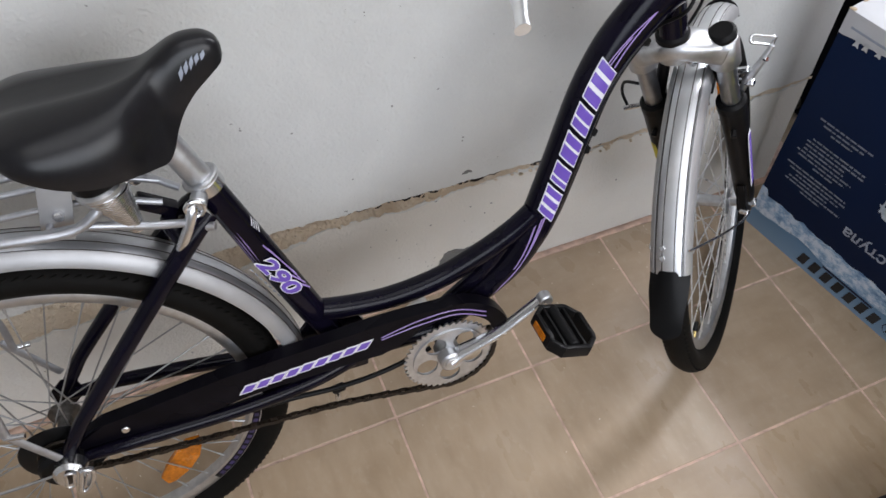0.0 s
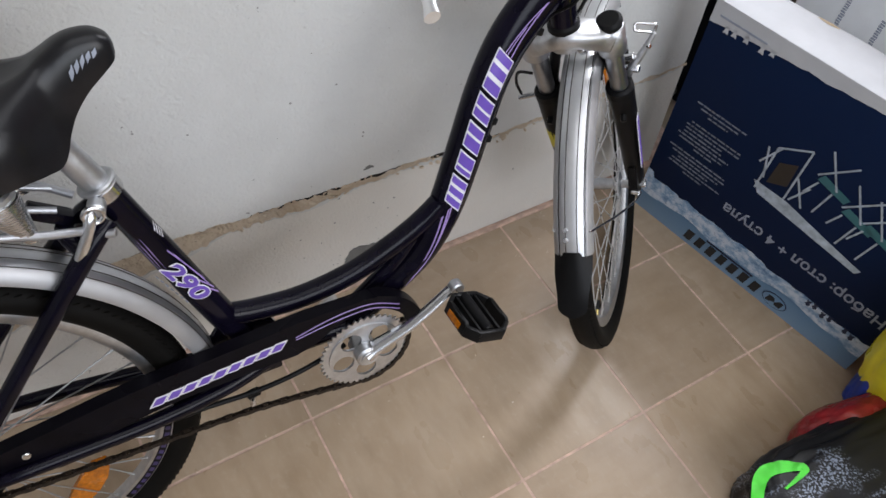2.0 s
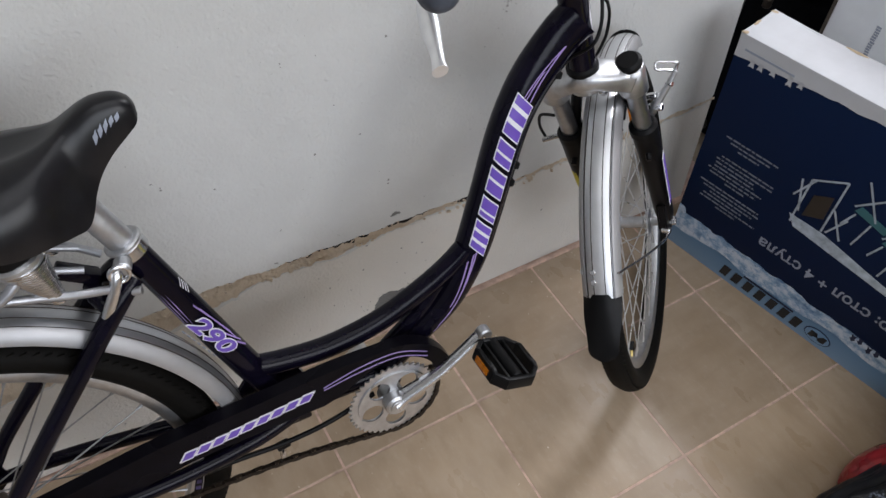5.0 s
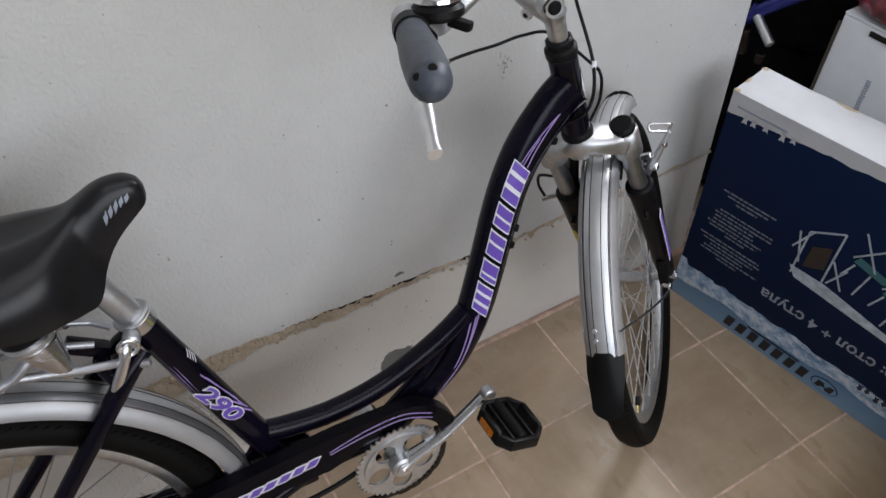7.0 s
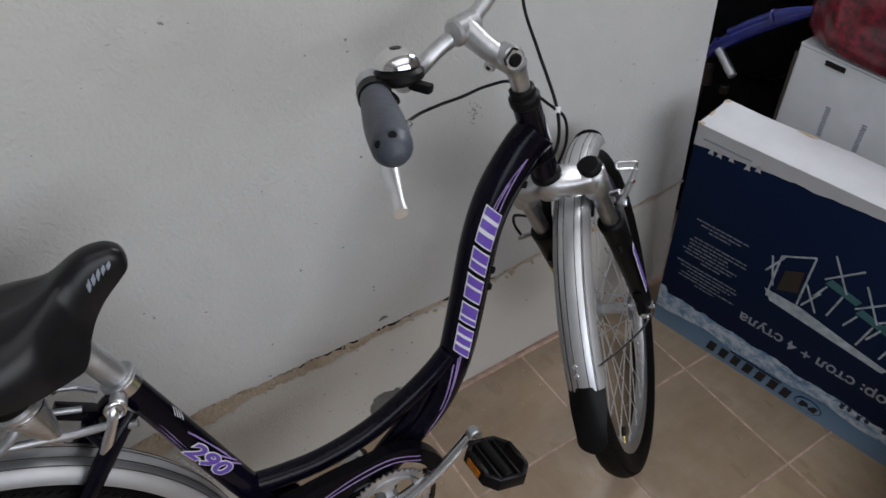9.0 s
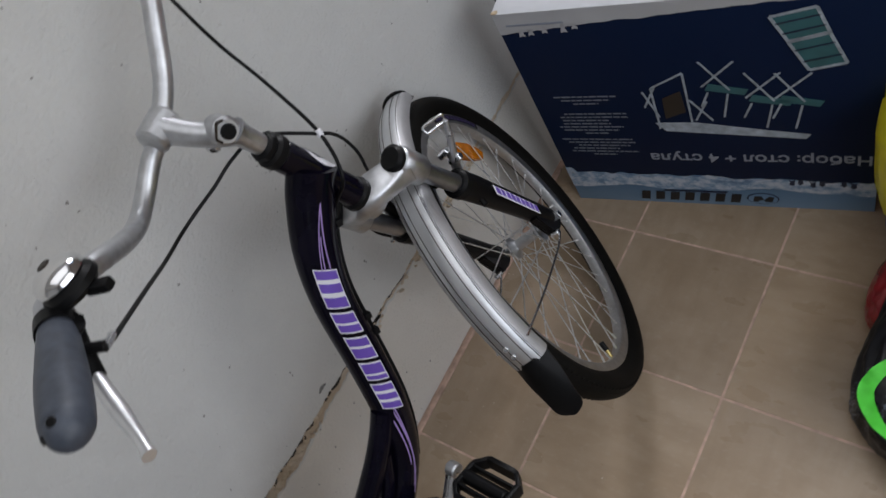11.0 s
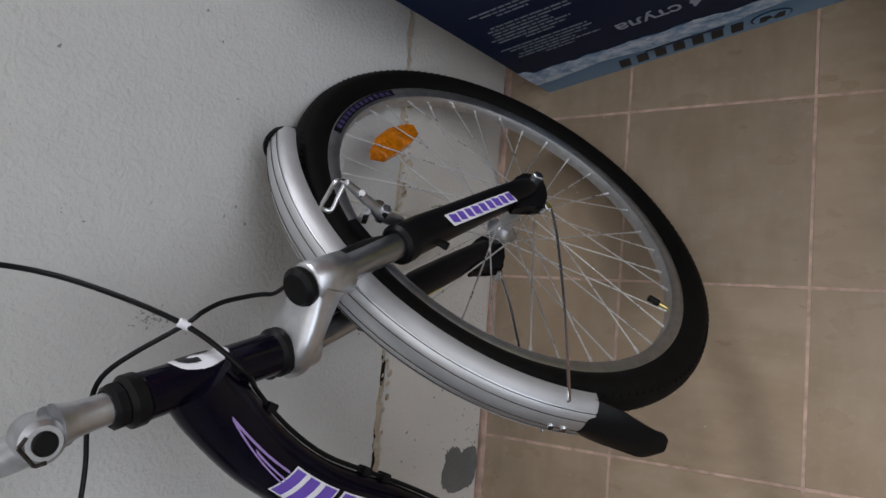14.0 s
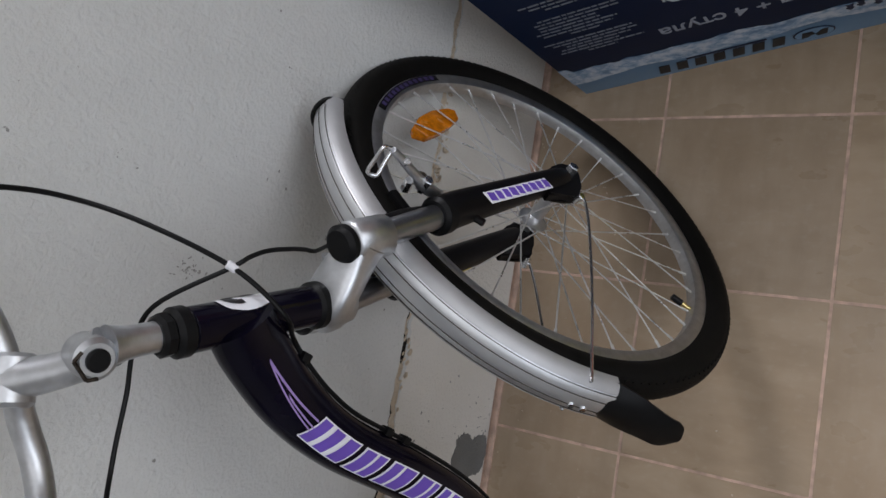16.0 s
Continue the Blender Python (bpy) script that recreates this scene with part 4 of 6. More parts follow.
stem = part("stem", tube(stem_pts[:3], [0.0130, 0.0140, 0.0175], 18, 5), ALLOY, bike, "adjustable silver alloy stem")
part("stem_arm", tube(stem_pts[2:], [(0.0178, 0.0190), (0.0145, 0.0160), (0.0170, 0.0200)], 18, 6, side=(1, 0, 0)), ALLOY, stem)
cap_c = Vector((0.8930, -0.0125, 0.9625))
part("pivot_lug", rod(cap_c + Vector((0.001, 0.034, 0)), cap_c + Vector((0, 0.002, 0)), 0.0172, 22, bevel=0.004), ALLOY, stem)
part("pivot_cap", rod(cap_c + Vector((0, 0.004, 0)), cap_c + Vector((0, -0.002, 0)), 0.0094, 18), BLACK_PLASTIC, stem, "black plastic pivot cap")
out_, across = Vector((-0.68, 0.0, 0.73)), Vector((0.73, 0.0, 0.68))
corner = [cap_c + out_ * a + across * b + Vector((0, 0.0015, 0)) for a, b in ((0.006, 0.0125), (0.0145, 0.0100), (0.0145, -0.0085), (0.007, -0.0125))]
for a_, b_ in zip(corner, corner[1:]):
    part("pivot_notch", rod(a_, b_, 0.0016, 8), DARK_STEEL, stem)
bolt_c = Vector((0.8757, 0.030, 0.9441))
part("pivot_bolt", rod(bolt_c + Vector((0.014, 0.006, 0.006)), bolt_c, 0.0085, 16), CHROME, stem)
part("pivot_socket", rod(bolt_c, bolt_c + Vector((-0.0008, -0.0006, -0.0002)), 0.0036, 6), DARK_STEEL, stem)
dirn = (bar_at(0.05, 0.004, 0.012, 1) - bar_at(0.05, 0.004, 0.012, -1)).normalized()
part("bar_clamp", rod(INV @ CLAMP - dirn * 0.021, INV @ CLAMP + dirn * 0.021, 0.0195, 22), ALLOY, stem)
FAR = [(0.05, 0.006, 0.020), (0.10, 0.012, 0.060), (0.15, 0.015, 0.102), (0.195, -0.03, 0.158), (0.24, -0.08, 0.190), (0.29, -0.12, 0.220), (0.37, -0.20, 0.262)]
pts = [bar_at(*p, -1) for p in FAR[::-1]] + [bar_at(*p, 1) for p in HALF[:-1]] + [bar_at(0.318, -0.202, 0.0994, 1)]
bar = part("handlebar", tube(pts, 0.0114, 16, 6), ALLOY, bike, "silver swept-back handlebar")
for left in (1, -1):
    path = HALF if left > 0 else [(0, 0, 0)] + FAR
    on = lambda k: [np.array(p) for p in spline(path, 10)][k + (10 if left > 0 else 0)]
    g = [bar_at(*on(k), left) for k in (59, 61, 65, 68, 69, 70)]
    g.append(g[-1] + (g[-1] - g[-2]).normalized() * 0.004)
    grip = part("grip", tube(g, [0.0150, 0.0164, 0.0192, 0.0184, 0.0160, 0.0112, 0.0030], 22, 6), GREY_GRIP, bar, "grey-blue rubber grip")
    if left > 0:
        for spot, out_n, r in (((0.5906, -0.2903, 1.0657), (-0.088, -0.456, 0.886), 0.0040), ((0.5786, -0.2866, 1.0601), (-0.77, -0.256, 0.584), 0.0036), ((0.5864, -0.2968, 1.0534), (-0.312, -0.947, 0.076), 0.0034)):
            spot, out_n = Vector(spot), Vector(out_n).normalized()
            part("grip_dimple", rod(spot - out_n * 0.002, spot + out_n * 0.0022, r, 12), BLACK_PLASTIC, grip, "dark round hole in the grip")
    part("lever_clamp", tube([bar_at(*on(58), left), bar_at(*on(60), left)], 0.0178, 20), BLACK_PLASTIC, grip, "black lever clamp band")
    part("grip_collar", tube([bar_at(*on(54), left), bar_at(*on(59), left)], 0.0156, 18), GREY_PLASTIC, grip, "pale grey collar")
    o = on(57) - np.array((0.268, -0.158, 0.107)) if left < 0 else np.zeros(3)
    lv = lambda a, b, c: bar_at(a + o[0], b + o[1], c + o[2], left)
    if left > 0:
        lv_end = lv(0.285, -0.160, 0.072)
    bracket = part("lever_bracket", tube([lv(0.272, -0.150, 0.086), lv(0.278, -0.150, 0.074), lv(0.300, -0.176, 0.056)], [0.016, 0.012, 0.008], 12, 5), BLACK_PLASTIC, bar, "black brake lever bracket")
    part("brake_lever", tube([lv(0.298, -0.172, 0.057), lv(0.310, -0.190, 0.051), lv(0.319, -0.205, 0.046), lv(0.332, -0.227, 0.040), lv(0.338, -0.236, 0.038), lv(0.344, -0.245, 0.0365)], [0.0085, 0.0098, 0.0100, 0.0070, 0.0064, 0.0078], 14, 6, squash=0.75), LEVER_ALLOY, bracket, "polished brake lever")
bell_c = bar_at(0.236, -0.130, 0.097, 1)
dome = bmesh.new()
bmesh.ops.create_uvsphere(dome, u_segments=28, v_segments=16, radius=0.0240)
for v in dome.verts:
    v.co.z = v.co.z * 0.72 if v.co.z > 0 else v.co.z * 0.15
bell = part("bell", dome, BELL_CHROME, bar, "chrome bicycle bell", facing(bell_c, (1, 0, 0), (0, 1, 0)) @ pose(0, 0, 0, -6, 4, 0))
part("bell_base", rod((0, 0, -0.018), (0, 0, -0.002), 0.0265, 24), BLACK_PLASTIC, bell, "black bell base")
part("bell_thumb_lever", block(0.024, 0.012, 0.010, 0.003, pose(0.012, -0.024, -0.020, 0, 12, -55)), BLACK_PLASTIC, bell)
part("bell_boss", rod((0, 0, 0.0158), (0, 0, 0.0177), 0.0062, 12), DARK_STEEL, bell)
W2 = lambda x, y, z: INV @ Vector((x, y, z))
tie = Vector((-0.115, -0.172, 0.836))
part("front_brake_cable", tube([W2(-0.455, -0.335, 1.033), W2(-0.405, -0.240, 0.964), W2(-0.354, -0.158, 0.904), W2(-0.314, -0.122, 0.881), W2(-0.280, -0.115, 0.877), W2(-0.241, -0.110, 0.873), W2(-0.200, -0.114, 0.878), W2(-0.160, -0.128, 0.876), W2(tie.x, tie.y, tie.z), W2(-0.103, -0.1754, 0.8212), W2(-0.093, -0.1724, 0.7976), W2(-0.0859, -0.1671, 0.765), W2(-0.0820, -0.158, 0.737), W2(-0.0790, -0.146, 0.7077), W2(-0.060, -0.105, 0.640)], 0.0024, 8), BLACK_PLASTIC, bar, "black cable housing")
part("cable_barrel", rod(W2(-0.462, -0.343, 1.040), lv_end, 0.0050, 10), BLACK_PLASTIC, bar)
part("cable_end", tube([W2(-0.462, -0.343, 1.040), W2(-0.452, -0.332, 1.034)], 0.0036, 8), CHROME, bar)
part("rear_brake_cable", tube([W2(-0.10, -0.06, 1.06), W2(-0.082, -0.03, 0.985), W2(-0.076, -0.032, 0.928), W2(-0.086, -0.085, 0.882), W2(tie.x, tie.y, tie.z), W2(-0.150, -0.215, 0.803), *[along[k] for k in (10, 14, 19, 24, 29, 34, 39, 44, 49)]], 0.0026, 8), BLACK_PLASTIC, bar, "black cable housing")
part("cable_tie", rod(W2(-0.1165, -0.174, 0.832), W2(-0.113, -0.170, 0.841), 0.0044, 10), WHITE, bar, "white cable tie")
face = Vector((0.95, -0.16, 0.25)).normalized()
HEAD = [AX(0.505), AX(0.535), AX(0.560)]
fr_ = frames_along([np.array(p) for p in HEAD])[1]
A_BADGE = math.degrees(math.atan2(face.dot(fr_[2]), face.dot(fr_[1])))
BADGE = 40
uv = lambda i, j: ((i - BADGE / 2 + 0.5) / (BADGE / 2), (j - BADGE / 2 + 0.5) / (BADGE / 2))
cells = [(i, j, *uv(i, j)) for i in range(BADGE) for j in range(BADGE)]
leaf = lambda u, v: abs(u) ** 1.7 + abs(v) ** 2.4 <= 1 and not (u < -0.45 and v > 0.25)
swirl = lambda u, v: (0.20 < math.hypot(u - 0.12, v - 0.05) < 0.60 and not (u < 0.05 and v < 0.1)) or math.hypot(u + 0.32, v - 0.18) < 0.13
part("head_badge", decal(HEAD, [0.0205] * 3, 0.02, 0.98, A_BADGE, 46, 0.0007, 0.03, cuts={(i, j) for i, j, u, v in cells if not leaf(u, v)}, fine=BADGE), WHITE, bike_frame, "white shield head badge")
part("badge_mark", decal(HEAD, [0.0205] * 3, 0.02, 0.98, A_BADGE, 46, 0.0013, 0.03, cuts={(i, j) for i, j, u, v in cells if not swirl(u, v)}, fine=BADGE), PRINT_BLACK, bike_frame, "black swirl mark")


# saddle: sections from nose to tail
SADDLE = spline([(0.3625, 0.006, 0.884, 0.874), (0.358, 0.015, 0.893, 0.866), (0.345, 0.021, 0.901, 0.857), (0.325, 0.0245, 0.902, 0.842), (0.308, 0.0275, 0.897, 0.824), (0.295, 0.031, 0.891, 0.804), (0.285, 0.037, 0.886, 0.784), (0.275, 0.048, 0.881, 0.776), (0.262, 0.062, 0.877, 0.781), (0.245, 0.078, 0.874, 0.788), (0.222, 0.090, 0.872, 0.791), (0.197, 0.096, 0.871, 0.795), (0.172, 0.099, 0.870, 0.804), (0.150, 0.098, 0.869, 0.816), (0.130, 0.090, 0.866, 0.828), (0.115, 0.070, 0.862, 0.838), (0.109, 0.040, 0.857, 0.847), (0.106, 0.015, 0.852, 0.848)], 5)


def saddle_point(row, t):
    """A point of the padded top at an angle round one cross section."""
    x, w, top, low = row
    k_ = min(1, max(0, (0.305 - x) / 0.05))
    y = w * math.copysign(abs(math.cos(t)) ** (0.66 - 0.05 * k_), math.cos(t))
    h = math.sin(t) ** (0.80 + 0.12 * k_)
    dip = 0.008 * math.exp(-(y / 0.016) ** 2) * min(1, max(0, (0.31 - x) / 0.08))
    pinch = 1 - (0.22 - 0.12 * k_) * (1 - h) ** 2
    return Vector((x, y * pinch, low + (top - low) * h - dip))


def saddle():
    bm = bmesh.new()
    prev = None
    for row in SADDLE:
        x, w, top, low = row
        ring = [bm.verts.new(saddle_point(row, math.pi * k / 28)) for k in range(29)]
        ring += [bm.verts.new((x, y_ * w * 0.75, low + 0.010)) for y_ in (-1, 0, 1)]
        if prev:
            for j in range(len(ring)):
                bm.faces.new((prev[j], prev[(j + 1) % len(ring)], ring[(j + 1) % len(ring)], ring[j]))
        else:
            bm.faces.new(ring[::-1])
        prev = ring
    bm.faces.new(prev)
    return bm


seat = part("saddle", saddle(), LEATHER, bike, "wide padded black vinyl saddle", angle=75)
for k in range(5):
    bar_bm = bmesh.new()
    rows_ = []
    for i in range(3):
        x = 0.3130 + 0.0066 * k + 0.0050 * i / 2
        row = min(SADDLE, key=lambda r: abs(r[0] - x))
        row = (x, row[1], row[2], row[3])
        rows_.append([])
        for j in range(3):
            t = radians(150 - 0.9 * k + 5.0 * j - 3 * i)
            p = saddle_point(row, t)
            o = Vector((0, -math.sin(t - math.pi / 2), math.cos(t - math.pi / 2)))
            rows_[-1].append(bar_bm.verts.new(p + o * 0.0009))
    for A, B_ in zip(rows_, rows_[1:]):
        for j in range(2):
            bar_bm.faces.new((A[j], A[j + 1], B_[j + 1], B_[j]))
    part("decal_block", bar_bm, PRINT_GREY, seat, "pale printed mark")
for s in (-1, 1):
    part("saddle_rail", tube([(0.318, s * 0.010, 0.858), (0.290, s * 0.018, 0.818), (0.26, s * 0.022, 0.797), (0.20, s * 0.030, 0.780), (0.15, s * 0.045, 0.800)], 0.0042, 10), CHROME, seat)
    coil = []
    for i in range(17 * 14 + 1):
        a = 2 * math.pi * i / 14
        u = i / (17 * 14)
        rr = 0.0265 - 0.0195 * u
        coil.append((0.200 + 0.018 * u + rr * math.cos(a), s * (0.052 - 0.006 * u) + rr * math.sin(a), 0.772 - 0.070 * u))
    part("saddle_spring", tube(coil, 0.0019, 6, 1, side=(0, 0, 1)), CHROME, seat, "conical chromed coil spring")
    part("spring_cup", rod((0.194, s * 0.052, 0.815), (0.199, s * 0.052, 0.777), 0.0270, 22), BLACK_PLASTIC, seat)
    part("spring_band", rod((0.1985, s * 0.052, 0.779), (0.2005, s * 0.052, 0.768), 0.0276, 22), ALLOY, seat)
    part("spring_shell", rod((0.200, s * 0.052, 0.772), (0.217, s * 0.0465, 0.706), 0.0255, 20, 0.0062), ALLOY, seat)
part("seat_post", rod((0.300, 0, 0.712), (0.262, 0, 0.812), 0.0168, 22), ALLOY, bike, "silver seat post")
clamp = part("seat_clamp", rod((0.3055, 0, 0.697), (0.2985, 0, 0.718), 0.0225, 22), CHROME, bike, "quick-release seat clamp")
part("clamp_rim", rod((0.2992, 0, 0.7155), (0.2972, 0, 0.7215), 0.0240, 22), ALLOY, clamp)
part("clamp_lever", tube([(0.290, -0.024, 0.704), (0.281, -0.036, 0.700), (0.272, -0.040, 0.682), (0.262, -0.040, 0.664), (0.253, -0.040, 0.648)], [0.0046, 0.0050, 0.0046, 0.0052, 0.0048], 12, 5, squash=1.45), CHROME, clamp, "polished quick-release lever")
part("clamp_ring", tube([(0.284 + 0.011 * math.cos(t), -0.037, 0.702 + 0.011 * math.sin(t)) for t in [2 * math.pi * k / 14 for k in range(14)]], 0.0028, 8, 2, closed=True), CHROME, clamp)
part("clamp_stub", rod((0.283, -0.030, 0.668), (0.300, -0.036, 0.668), 0.0055, 10), ALLOY, clamp)
part("clamp_nut", rod((0.292, -0.020, 0.706), (0.288, -0.036, 0.705), 0.0105, 14), ALLOY, clamp)

# drivetrain
hood = lambda r, a: (0.582 + r * math.cos(radians(a)), 0.312 + r * math.sin(radians(a)))
guard_poly = [(0.020, 0.350), (0.050, 0.380), (0.120, 0.392), (0.250, 0.410), (0.400, 0.419), (0.500, 0.424)] + [hood(0.110, a) for a in (98, 80, 60, 40, 22, 8)] + [hood(0.084, a) for a in (8, 22, 40, 60, 80, 100, 120)] + [(0.508, 0.366), (0.490, 0.356), (0.430, 0.357), (0.360, 0.356), (0.300, 0.356), (0.235, 0.349), (0.150, 0.330), (0.060, 0.320), (0.026, 0.328)]
gp = [tuple(p) for p in spline(guard_poly, 3, True)]
guard = part("chain_guard", slab(gp, 0.022, lambda a, b, d: (a, -0.034 - d, b), bevel=0.004), GUARD_BLACK, bike, "glossy black chain guard with violet lettering")
for k in range(9):
    x0 = 0.272 + 0.0222 * k
    z0 = 0.372 + 0.0022 * k
    for nm, mat, gx, gz, o in (("decal_border", WHITE, 0.0198, 0.0178, 0.0), ("decal_block", VIOLET, 0.0146, 0.0122, 0.0007)):
        lean = 0.36 * gz
        pl = [(x0 - gx / 2 - lean, z0 - gz / 2), (x0 + gx / 2 - lean, z0 - gz / 2), (x0 + gx / 2 + lean, z0 + gz / 2), (x0 - gx / 2 + lean, z0 + gz / 2)]
        part(nm, slab(pl, 0.0007, lambda a, b, d: (a, -0.0559 - o - d, b)), mat, guard, smooth=False)
for dz in (0.0, -0.010):
    part("pinstripe", tube([(0.478, -0.0562, 0.396 + dz * 0.5), (0.54, -0.0562, 0.409 + dz), (0.60, -0.0562, 0.408 + dz), (0.648, -0.0562, 0.384 + dz)], 0.0011, 6), LILAC, guard)
part("guard_bolt", rod((0.094, -0.055, 0.366), (0.094, -0.060, 0.366), 0.0062, 14), CHROME, guard)
ringbm = bmesh.new()
teeth = 44
outer = []
RC = (0.582, 0.312)
for i in range(teeth * 4):
    a = 2 * math.pi * i / (teeth * 4)
    rr = (0.0764, 0.0752, 0.0712, 0.0712)[i % 4]
    outer.append((rr, a))
n = len(outer)
layers = []
for y in (-0.0585, -0.0615):
    layers.append(([ringbm.verts.new((RC[0] + r * math.cos(a), y, RC[1] + r * math.sin(a))) for r, a in outer], [ringbm.verts.new((RC[0] + 0.060 * math.cos(a), y, RC[1] + 0.060 * math.sin(a))) for r, a in outer]))
for i in range(n):
    j = (i + 1) % n
    for o, c in layers:
        ringbm.faces.new((o[i], o[j], c[j], c[i]))
    for k in (0, 1):
        ringbm.faces.new((layers[0][k][i], layers[0][k][j], layers[1][k][j], layers[1][k][i]))
ring_ob = part("chainring", ringbm, ALLOY, bike, "silver toothed chainring")
HOLES = [radians(52 + 72 * k) for k in range(6)]
for k in range(5):
    A0, A1 = HOLES[k], HOLES[k + 1]
    hole_at = lambda A, t: (RC[0] + 0.0400 * math.cos(A) + 0.0185 * math.cos(A + t), RC[1] + 0.0400 * math.sin(A) + 0.0185 * math.sin(A + t))
    arc = lambda r, a, b, n: [(RC[0] + r * math.cos(a + (b - a) * i / n), RC[1] + r * math.sin(a + (b - a) * i / n)) for i in range(n + 1)]
    pl = [hole_at(A0, math.pi * i / 10) for i in range(11)] + arc(0.0170, A0 + 0.15, A1 - 0.15, 6) + [hole_at(A1, -math.pi * i / 10) for i in range(10, -1, -1)] + arc(0.0612, A1 - 0.03, A0 + 0.03, 12)
    part("ring_arm", slab(pl, 0.0045, lambda x, z, d: (x, -0.0602 - d, z), bevel=0.0008), ALLOY, ring_ob)
part("ring_hub", rod((RC[0], -0.036, RC[1]), (RC[0], -0.068, RC[1]), 0.0205, 24), ALLOY, ring_ob)
C0, C1 = Vector((0.580, -0.074, 0.318)), Vector((0.732, -0.086, 0.411))
crank = part("crank", tube([C0, C0.lerp(C1, 0.12), C0.lerp(C1, 0.5) + Vector((0.002, -0.004, -0.003)), C0.lerp(C1, 0.92), C1], [0.0165, 0.0140, 0.0104, 0.0104, 0.0118], 16, 5, squash=0.72), CRANK_ALLOY, bike, "polished alloy crank arm")
part("crank_boss", rod((0.580, -0.062, 0.318), (0.580, -0.084, 0.318), 0.0195, 22), ALLOY, crank)
part("crank_bolt", rod((0.580, -0.0835, 0.318), (0.580, -0.0862, 0.318), 0.0128, 20), ALLOY, crank)
part("crank_end", rod(C1 + Vector((0, 0.008, 0)), C1 + Vector((0, -0.010, 0)), 0.0115, 18), ALLOY, crank)
D0 = Vector((0.582, 0.062, 0.314))
D1 = Vector((0.432, 0.078, 0.217))
part("crank", tube([D0, D0.lerp(D1, 0.5), D1], [0.0150, 0.0105, 0.0125], 14, 5, squash=0.68), CHROME, bike, "polished alloy crank arm")


def pedal(m, name="pedal"):
    """A plastic cage pedal on a steel spindle along -y, with amber reflectors."""
    body = part(name, rod((0, -0.012, 0), (0, -0.100, 0), 0.0115, 14), BLACK_PLASTIC, bike, "black plastic platform pedal with an amber reflector", m)
    for sx in (-1, 1):
        pl = [(-0.032, -0.010), (-0.090, -0.010), (-0.092, 0.009), (-0.084, 0.013), (-0.061, 0.010), (-0.038, 0.013), (-0.030, 0.009)]
        part("cage_plate", slab(pl, 0.009, lambda a, b, d, sx=sx: (sx * 0.0425 - 0.0045 + d, a, b), bevel=0.0015), BLACK_PLASTIC, body)
        part("pedal_reflector", block(0.003, 0.036, 0.0105, 0.001, pose(sx * 0.0480, -0.060, 0)), AMBER, body, "amber reflector strip")
        for y0, y1 in ((-0.032, -0.016), (-0.090, -0.106)):
            a = math.degrees(math.atan2(y1 - y0, -sx * 0.017))
            part("cage_corner", block(math.hypot(y1 - y0, 0.017) + 0.006, 0.008, 0.019, 0.002, pose(sx * 0.034, (y0 + y1) / 2, 0, 0, 0, a)), BLACK_PLASTIC, body)
    for y in (-0.015, -0.106):
        part("cage_end", block(0.052, 0.009, 0.019, 0.003, pose(0, y, 0)), BLACK_PLASTIC, body)
    for x in (-0.020, 0.020):
        part("cage_rib", block(0.005, 0.086, 0.015, 0.0015, pose(x, -0.060, 0)), BLACK_PLASTIC, body)
    return body


pedal(pose(C1.x, C1.y - 0.010, C1.z - 0.003, 0, 20, 0) @ Matrix.Diagonal((0.86, 0.92, 1.05, 1)))
pedal(pose(D1.x, D1.y, D1.z, 0, 105, 180))
# chain: links along the lower and upper run
CH = spline([*[(RC[0] + 0.0775 * math.cos(radians(a)), -0.0600, RC[1] + 0.0775 * math.sin(radians(a))) for a in (28, 6, -16, -38, -60, -80)], (0.575, -0.0590, 0.235), (0.40, -0.048, 0.256), (0.20, -0.046, 0.270), (0.06, -0.046, 0.283), (0.0, -0.046, 0.294)], 40)
chain = bmesh.new()
last, k = CH[0], 0
for p in CH[1:]:
    d = np.linalg.norm(p - last)
    if d >= 0.0118:
        mid = (p + last) / 2
        ang = math.degrees(math.atan2(last[2] - p[2], p[0] - last[0]))
        for s in (-1, 1):
            block(0.0140, 0.0013, 0.0078, 0.0, pose(mid[0], mid[1] + s * (0.0036 if k % 2 else 0.0024), mid[2], 0, ang, 0), chain)
        rod((last[0], last[1] - 0.004, last[2]), (last[0], last[1] + 0.004, last[2]), 0.0036, 8, bm=chain)
        last, k = p, k + 1
tagged(part("chain", chain, DARK_STEEL, bike, "oily roller chain", smooth=False), kind="stuff")
AXLE = Vector((0.0115, -0.093, 0.3480))
mech = part("axle_guard", rod(AXLE + Vector((0.002, 0.026, -0.006)), AXLE + Vector((0, -0.004, 0)), 0.0225, 26, bevel=0.006), CHROME, bike, "chromed axle and gear guard")
beside = lambda pts, dy: [AXLE + Vector((a, dy, b)) for a, b in pts]
part("guard_core", block(0.012, 0.006, 0.024, 0.002, pose(AXLE.x, AXLE.y - 0.003, AXLE.z, 0, 17, 0)), DARK_STEEL, mech)
part("guard_frame", tube(beside(((0.0, 0.0125), (0.0088, 0.0100), (0.005, -0.003), (0.0010, -0.0162), (-0.0084, -0.0148), (-0.004, -0.001)), -0.006), 0.0024, 10, 3, closed=True), CHROME, mech)
part("side_loop", tube(beside(((0.0200, 0.0095), (0.0320, 0.0030), (0.0245, -0.0190), (0.0120, -0.0350), (0.0040, -0.0320), (0.0120, -0.0120)), -0.006), 0.0032, 10, 4, closed=True), CHROME, mech)
part("side_plate", block(0.016, 0.010, 0.034, 0.003, pose(AXLE.x + 0.0175, AXLE.y + 0.001, AXLE.z - 0.013, 0, 28, 0)), ALLOY, mech)
